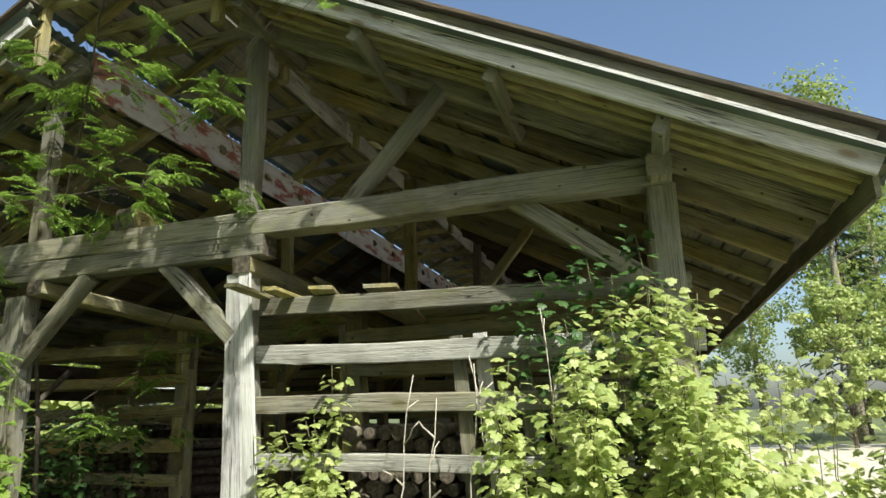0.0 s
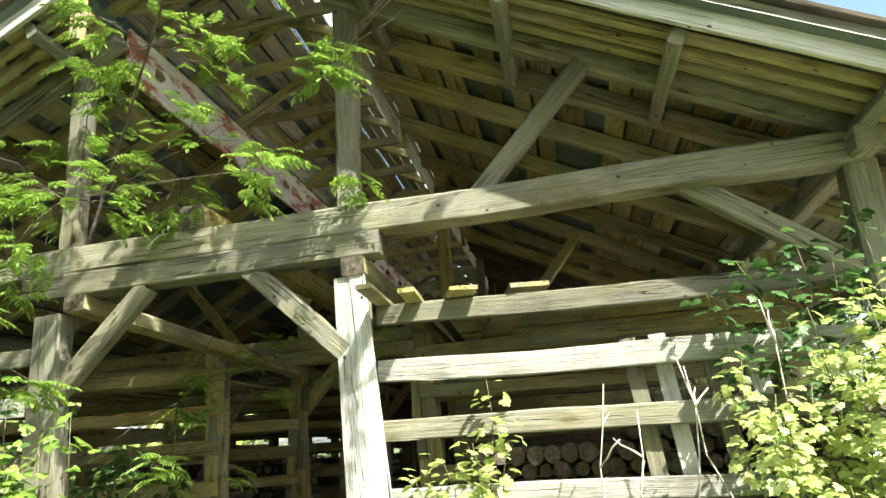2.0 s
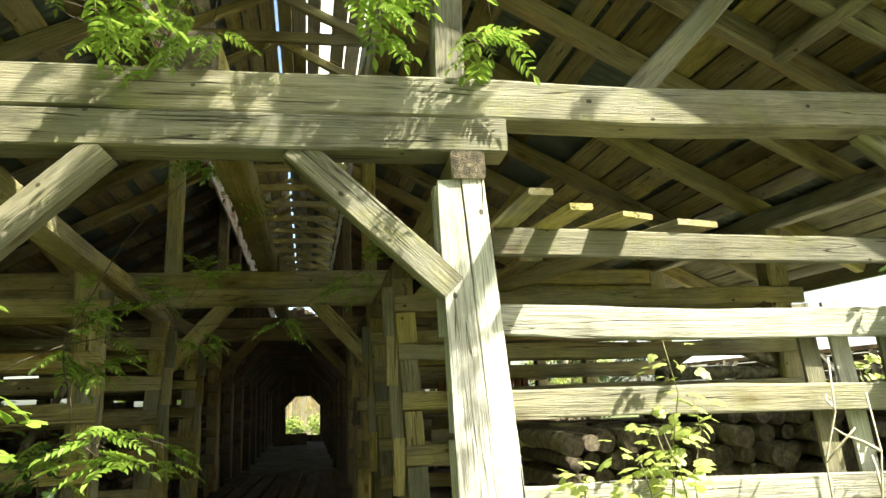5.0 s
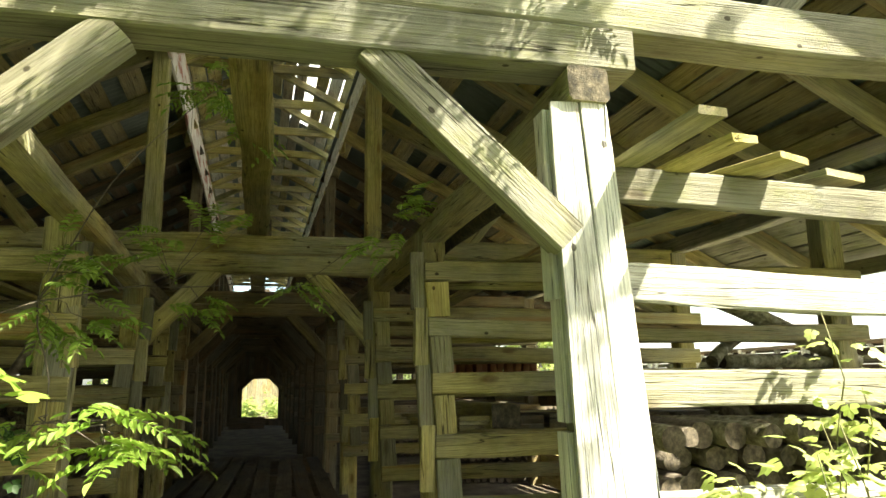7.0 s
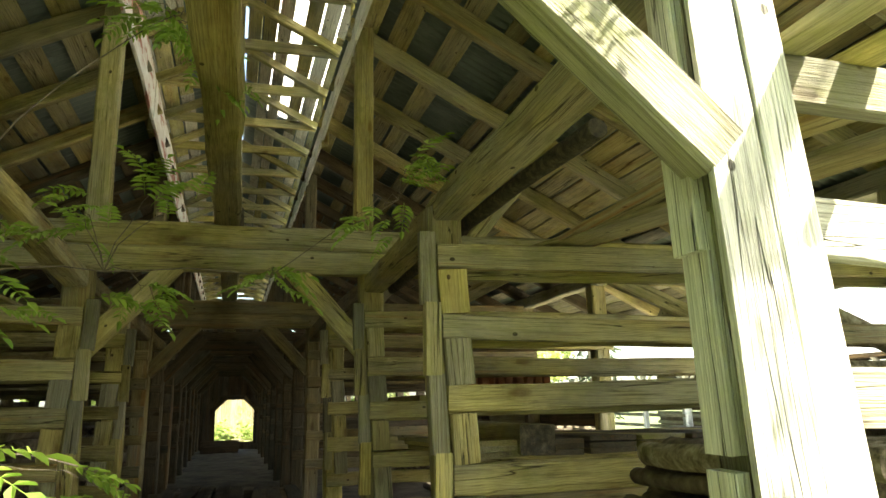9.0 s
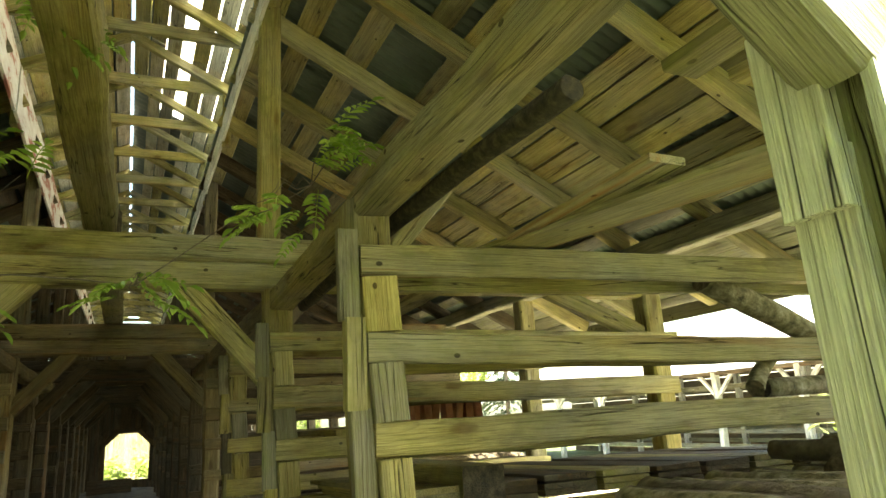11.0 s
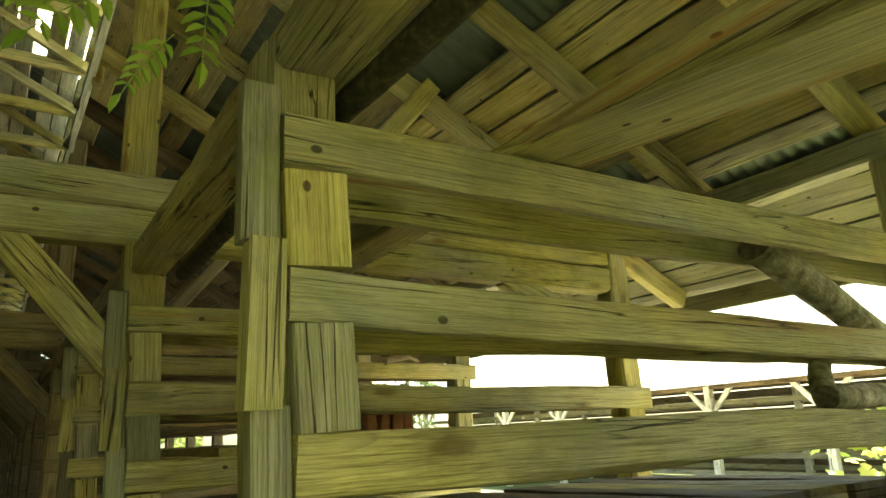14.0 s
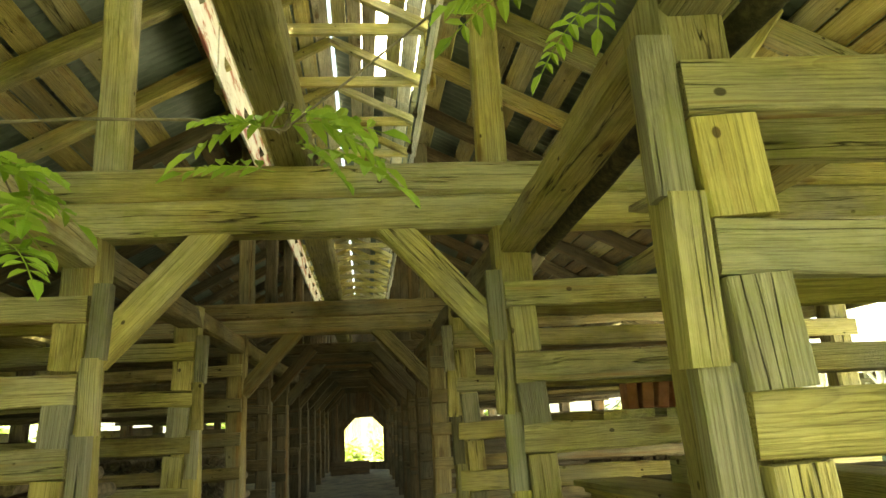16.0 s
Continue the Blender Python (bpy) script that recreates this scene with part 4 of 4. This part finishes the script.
birch = leafy_tree("birch_tree", "tall sunlit birch with light green leaves", 16.0, 4.6, LEAF_BIRCH, 61, 0.22, 60, 110, 0.2, BIRCH)
birch.location = (6.7, 31, 0)
broad = leafy_tree("broadleaf_tree", "broad green tree beside the barn", 9.5, 6.5, LEAF_BUSH, 62, 0.1, 60, 120, 0.26)
broad.location = (-13.5, 9, 0)
pine = conifer("conifer_tree", "tall dark conifer beyond the barn", 13.0, 4.8, 63)
pine.location = (7.6, 34, 0)
# trees at y below 1 stand unseen, added to block skylight from the front
for src, x, y, s in ((birch, 9.5, 36, 0.9), (birch, 4.6, 44, 0.95), (pine, 8.3, 27, 0.62), (pine, 10.5, 40, 1.1), (broad, 5.6, 27, 0.6),
                     (broad, -15, 16, 1.0), (broad, -14, 3, 0.9), (broad, -16, 23, 1.1), (pine, -19, 12, 1.0), (birch, -17, 6, 0.8), (broad, -11.5, -4, 1.5), (broad, -6.5, -7.5, 1.6), (broad, -1.0, -9.5, 1.6), (broad, -13, -9, 1.6),
                     (broad, -10.5, 0.5, 1.0), (broad, 3.0, -13, 1.2), (pine, 6, -18, 0.9), (broad, -10, 34, 1.0), (pine, -3, 40, 1.0), (broad, 20, -6, 0.8), (broad, 1, 38, 0.9)):
    o = copy_thing(src, pose(x, y, 0, 0, 0, rs.uniform(0, 360)))
    o.scale = (s, s, s)
# bushes in the sun beyond the west side
for k in range(7):
    shrub("sunlit_bush", "bright yellow-green bush beyond the slatted wall", 80 + k, clump(-10.8, -9.6, 3.0 + k * 2.4, 5.6 + k * 2.4, 1.0, 2.0, 16, 0.5), 70, 0.16, LEAF_BIRCH, group="bushes beyond the wall", spread=0.4)

# ---- loose things ----
# boards laid lengthwise over the rails, some poking out at the front
PLANKS = [(-2.80, 3.76, 2.385, -2.86, 4.7, 2.355, .10), (-2.585, 3.9, 2.37, -2.68, 4.7, 2.36, .10), (-2.28, 4.05, 2.37, -2.5, 4.7, 2.36, .17),
          (-2.40, 5.27, 2.43, -2.54, 8.25, 2.32, .15), (-1.90, 4.22, 2.385, -2.72, 7.45, 2.40, .24)]
for k, (x0, y0, z0, x1, y1, z1, w) in enumerate(PLANKS):
    ob = timber("loose_plank", (x0, y0, z0 + 0.012), (x1, y1, z1 + 0.02), w, 0.028, WOOD_FRESH if k in (3, 4) else WOOD_BARN, wear=0.004)
    tagged(ob, "rough sawn plank laid over the side rails", "plank", "planks overhead")
ob = log("bark_slab", (-2.78, 5.2, 2.60), (-2.98, 8.3, 2.50), 0.042, mat=SLAB_BARK, end=SLAB_BARK, bend=0.03)
tagged(ob, "half-round slab with dark bark on it", "slab", "planks overhead")
ob = timber("holed_batten", (-2.90, 5.1, 2.68), (-3.02, 8.3, 2.56), 0.09, 0.025, WOOD_FRESH, up=(0.7, 0, 0.7))
tagged(ob, "knotty yellow batten lying along the plate", "batten", "planks overhead")

for k in range(9):
    x = -5.75 - 0.27 * k
    ob = timber("loose_plank", (x, 6.2 + rs.uniform(-.1, .3), 2.39), (x + rs.uniform(-.15, .15), 10.2 + rs.uniform(-.4, .4), 2.34), rs.uniform(.12, .2), 0.03, WOOD_BARN if k % 2 else WOOD_BOARD, wear=0.006, bow=-0.03)
    tagged(ob, "rough sawn plank laid over the side rails", "plank", "planks overhead")
for k, (a, b) in enumerate((((-5.7, 4.5, 0.12), (-7.3, 5.4, 2.2)), ((-6.3, 6.6, 0.12), (-5.6, 7.6, 2.3)), ((-7.5, 4.6, 0.12), (-6.4, 5.8, 2.1)))):
    tagged(log("leaning_pole", a, b, 0.035, mat=BARK, bend=0.04), "thin pole leaning in the side bay", "pole", "leaning poles")

# boards leaning behind the front rails
for k, (x, z) in enumerate(((-1.36, 2.02), (-1.19, 2.03), (-0.93, 2.0), (-0.7, 1.98))):
    ob = timber("leaning_board", (x + 0.16, 4.32, 0.05), (x - 0.02, 4.31, z), 0.095, 0.022, WOOD_SILVER if k % 2 else WOOD_GREY, up=(0, 1, 0), wear=0.003)
    tagged(ob, "grey board standing behind the front rails", "board", "leaning boards")

# firewood stacked in the first side bay
protos = []
for k in range(6):
    r = (0.042, 0.052, 0.058, 0.045, 0.055, 0.04)[k]
    ob = log("firewood_log", (0, 0, 0), (0, 1.0, 0), r, mat=(BARK, BIRCH, BARK, BARK, BIRCH, BARK)[k], bend=0.02)
    ob.location = (-0.05 - 0.17 * k, 4.75 + 1.1, 0.08 + r)
    tagged(ob, "split round of firewood in the stack", "log", "stacked firewood")
    protos.append(ob)
for row in range(0, 14):
    for k in range(21):
        x = -2.4 + 0.118 * k + 0.06 * (row % 2) + rs.uniform(-.012, .012)
        top = 1.40 - 0.05 * max(0, -1.2 - x)
        z = 0.1 + 0.06 + row * 0.102
        if z > top + 0.1 or x > 0.02:
            continue
        copy_thing(rs.choice(protos), pose(x, 4.86 + rs.uniform(-.12, .12), z, rs.uniform(-2, 2), rs.uniform(0, 360) * 0, 90 + rs.uniform(-3, 3)))
# crooked pieces thrown on top of the stack
for k, (a, b, r) in enumerate((((-1.3, 4.9, 1.50), (-0.1, 5.5, 1.52), .06), ((-0.9, 5.3, 1.52), (0.2, 5.0, 1.48), .07), ((-1.6, 5.5, 1.40), (-0.4, 5.7, 1.50), .075), ((-0.3, 5.3, 1.54), (0.15, 5.75, 1.42), .085), ((-1.0, 5.8, 1.45), (0.1, 5.9, 1.46), .08), ((-1.9, 5.0, 1.22), (-1.0, 5.6, 1.46), .05), ((-0.2, 5.7, 1.5), (0.3, 5.9, 1.62), .06))):
    tagged(log("crooked_branch", a, b, r, mat=BIRCH if k % 2 else BARK, bend=0.08), "crooked weathered branch on the woodpile", "branch", "branches on the woodpile")
# branches and logs caught between the rails of the second frame
for a, b, r, m_, lab in (((-1.32, 6.31, 2.30), (0.12, 6.33, 1.74), 0.066, BIRCH, "mossy branch caught between the rails"), ((-1.02, 6.32, 1.74), (0.02, 6.32, 1.74), 0.05, BIRCH, "birch log lying on the rail"),
                        ((-1.15, 6.25, 1.74), (-0.75, 6.45, 1.94), 0.045, BIRCH, "short birch log propped on the rail"), ((-0.3, 6.38, 1.75), (0.25, 6.25, 1.5), 0.06, BARK, "bent branch hanging at the wall post")):
    tagged(log("rail_log", a, b, r, mat=m_, bend=0.015), lab, "log", "logs on the rails")
# squared timbers and planks on the lower rails of the second bay
ob = timber("timber_stub", (-2.58, 6.42, 1.40), (-2.62, 7.6, 1.40), 0.2, 0.15, WOOD_BARN, chamfer=0.07, wear=0.008, end=END_GRAIN)
tagged(ob, "short squared timber lying on the rail", "timber")
for k in range(27):
    x = -2.75 + 0.31 * (k % 9)
    z = 1.335 + 0.03 * (k // 9)
    ob = timber("stacked_board", (x, 6.45, z), (x + rs.uniform(-.1, .1), 8.1, z - 0.05), 0.27, 0.026, WOOD_BARN if k % 3 == 0 else WOOD_SHADED, wear=0.004)
    tagged(ob, "sawn board stored on the lower rails", "board", "stored boards")
for k in range(9):
    x = -2.7 + 0.3 * k
    ob = timber("stacked_board", (x, 8.05, 1.63), (x + rs.uniform(-.1, .1), 10.1, 1.63), 0.25, 0.04, WOOD_BARN, wear=0.004)
    tagged(ob, "sawn board stored on the lower rails", "board", "stored boards")
# bricks standing on the stored boards
bm = bmesh.new()
bmesh.ops.create_cube(bm, size=1)
bmesh.ops.scale(bm, vec=(0.065, 0.12, 0.25), verts=bm.verts)
bmesh.ops.bevel(bm, geom=bm.edges[:], offset=0.006, segments=1, affect="EDGES")
brick = put("brick", bm, BRICK)
brick.matrix_world = pose(-2.45, 8.75, 1.777)
tagged(brick, "loose reddish brick standing on the boards", "brick", "loose bricks")
for k in range(1, 12):
    copy_thing(brick, pose(-2.45 + 0.085 * k, 8.75 + rs.uniform(-.05, .05), 1.779, 0, rs.choice((0, 4, -5, 8)), rs.uniform(-8, 8)))
# firewood added to fill the west bay and the deeper east bays, blocking light


def joined_stack(label, places):
    """Many far logs joined into one mesh."""
    vs, fs, ms = [], [], []
    for src, m in places:
        b = len(vs)
        vs += [tuple(m @ v.co) for v in src.data.vertices]
        for p in src.data.polygons:
            fs.append(tuple(b + q for q in p.vertices))
            ms.append(p.material_index)
    ob = mesh_from("firewood_stack", vs, fs, BARK)
    ob.data.materials.append(CUT_END)
    for p, q in zip(ob.data.polygons, ms):
        p.material_index = q
    tagged(ob, label, "firewood", kind="stuff")


for bx, by, bh in ((-7.9, 6.7, 1.3), (-8.0, 8.7, 1.5), (-7.9, 12.5, 1.4), (-1.5, 12.3, 1.3), (-1.6, 16.3, 1.3)):
    joined_stack("stacked firewood in a side bay", [(rs.choice(protos), pose(bx + 0.125 * k + 0.06 * (row % 2), by + rs.uniform(-.06, .06), 0.16 + row * 0.106, 0, 0, 90 + rs.uniform(-3, 3))) for row in range(int(bh / 0.11)) for k in range(19)])
# plank deck down the aisle
dk = empty("plank_deck", (cx(11), 9.4, 0.3), "worn grey plank deck down the aisle", "deck", "", "structure")
for k in range(8):
    x = cx(11) - 0.85 + k * 0.24
    timber("deck_plank", (x, 9.5 + rs.uniform(-.15, .15), 0.44), (x + rs.uniform(-.06, .06), 14.0 + rs.uniform(-.4, .4), 0.42), 0.18, 0.04, WOOD_SHADED, dk, wear=0.004)
for y in (9.9, 11.8, 13.6):
    timber("deck_bearer", (cx(y) - 1.0, y, 0.27), (cx(y) + 1.0, y, 0.27), 0.14, 0.3, WOOD_DARK, dk)
bench = empty("low_barrier", (cx(26), 26, 0.1), "dark low board barrier across the far end", "barrier")
for k in range(2):
    timber("board", (cx(26) - 0.8, 26, 0.22 + k * 0.2), (cx(26) + 0.35, 26, 0.22 + k * 0.2), 0.03, 0.19, WOOD_DARK, bench)
for q in (-0.7, 0.2):
    timber("leg", (cx(26) + q, 26.04, 0.05), (cx(26) + q, 26.04, 0.52), 0.06, 0.05, WOOD_DARK, bench)

# fence of tall boards beyond the far opening
fn = empty("board_fence", (-5.2, 35, 0), "sunlit grey board fence beyond the barn", "fence")
for k in range(28):
    x = -8.2 + k * 0.22
    timber("board", (x, 35, 0), (x, 35, 2.9 + rs.uniform(-.05, .05)), 0.2, 0.03, WOOD_DIM, fn, up=(0, 1, 0), step=1.5)
for z in (0.5, 2.3):
    timber("fence_rail", (-8.3, 35.07, z), (-2.1, 35.07, z), 0.05, 0.09, WOOD_GREY, fn)
shrub("fence_weeds", "bright weeds at the foot of the fence", 95, clump(-7, -3.6, 30.5, 34, 0.5, 1.0, 34, 0.3), 60, 0.14, LEAF_BIRCH, spread=0.3)


def open_shed(name, label, x, y0, y1, face, z_eave):
    """A long open shed: posts with braces, rails, and a pale metal roof."""
    sh = empty(name, (x, y0, 0), label, "shed")
    n = int((y1 - y0) / 2.6)
    for k in range(n + 1):
        y = y0 + k * 2.6
        for d in (0, 3.4):
            timber("post", (x + face * d, y, 0), (x + face * d, y, z_eave + 0.25 * d), 0.17, 0.17, WOOD_SILVER, sh, up=(0, 1, 0))
        for g in (-1, 1):
            timber("brace", (x, y + g * 0.05, z_eave - 0.6), (x, y + g * 0.6, z_eave - 0.03), 0.07, 0.1, WOOD_SILVER, sh)
    for z in (0.5, 0.9, 1.3, 1.7, 2.1):
        for d in (1.0, 3.4):
            timber("rail", (x + face * d, y0, z), (x + face * d, y1, z), 0.04, 0.12, WOOD_GREY, sh, step=2)
    # dark back boards added to stand in for the shed's shaded inside
    for k in range(14):
        timber("wall_board", (x + face * 3.5, y0, 0.1 + k * 0.25), (x + face * 3.5, y1, 0.1 + k * 0.25), 0.03, 0.215, WOOD_DARK, sh, step=4)
    timber("plate", (x, y0 - 0.3, z_eave), (x, y1 + 0.3, z_eave), 0.14, 0.14, WOOD_DARK, sh, step=2)
    bm = bmesh.new()
    rows = []
    for k in range(int((y1 - y0 + 1.2) / 0.05)):
        y = y0 - 0.6 + 0.05 * k
        h = 0.006 * math.sin(k * 2.1)
        rows.append([bm.verts.new((x - face * 0.6, y, z_eave + h)), bm.verts.new((x + face * 5, y, z_eave + 1.9 + h))])
    for a, b in zip(rows, rows[1:]):
        bm.faces.new((a[0], a[1], b[1], b[0]))
    put("roof", bm, METAL_PALE, sh, "pale weathered metal roof", smooth=True)
    return sh


open_shed("open_shed", "long open shed with pale posts and a metal roof", 9.6, 2.0, 30.0, 1, 2.45)
open_shed("far_shed", "neighbouring shed with a pale metal roof", -14.6, 6.0, 19.0, -1, 2.45)
joined_stack("pale log pile before the open shed", [(protos[k % 6], pose(8.3, 7.4 + 0.125 * (k % 20), 0.13 + 0.108 * (k // 20), 0, 0, 0)) for k in range(20 * 12)])
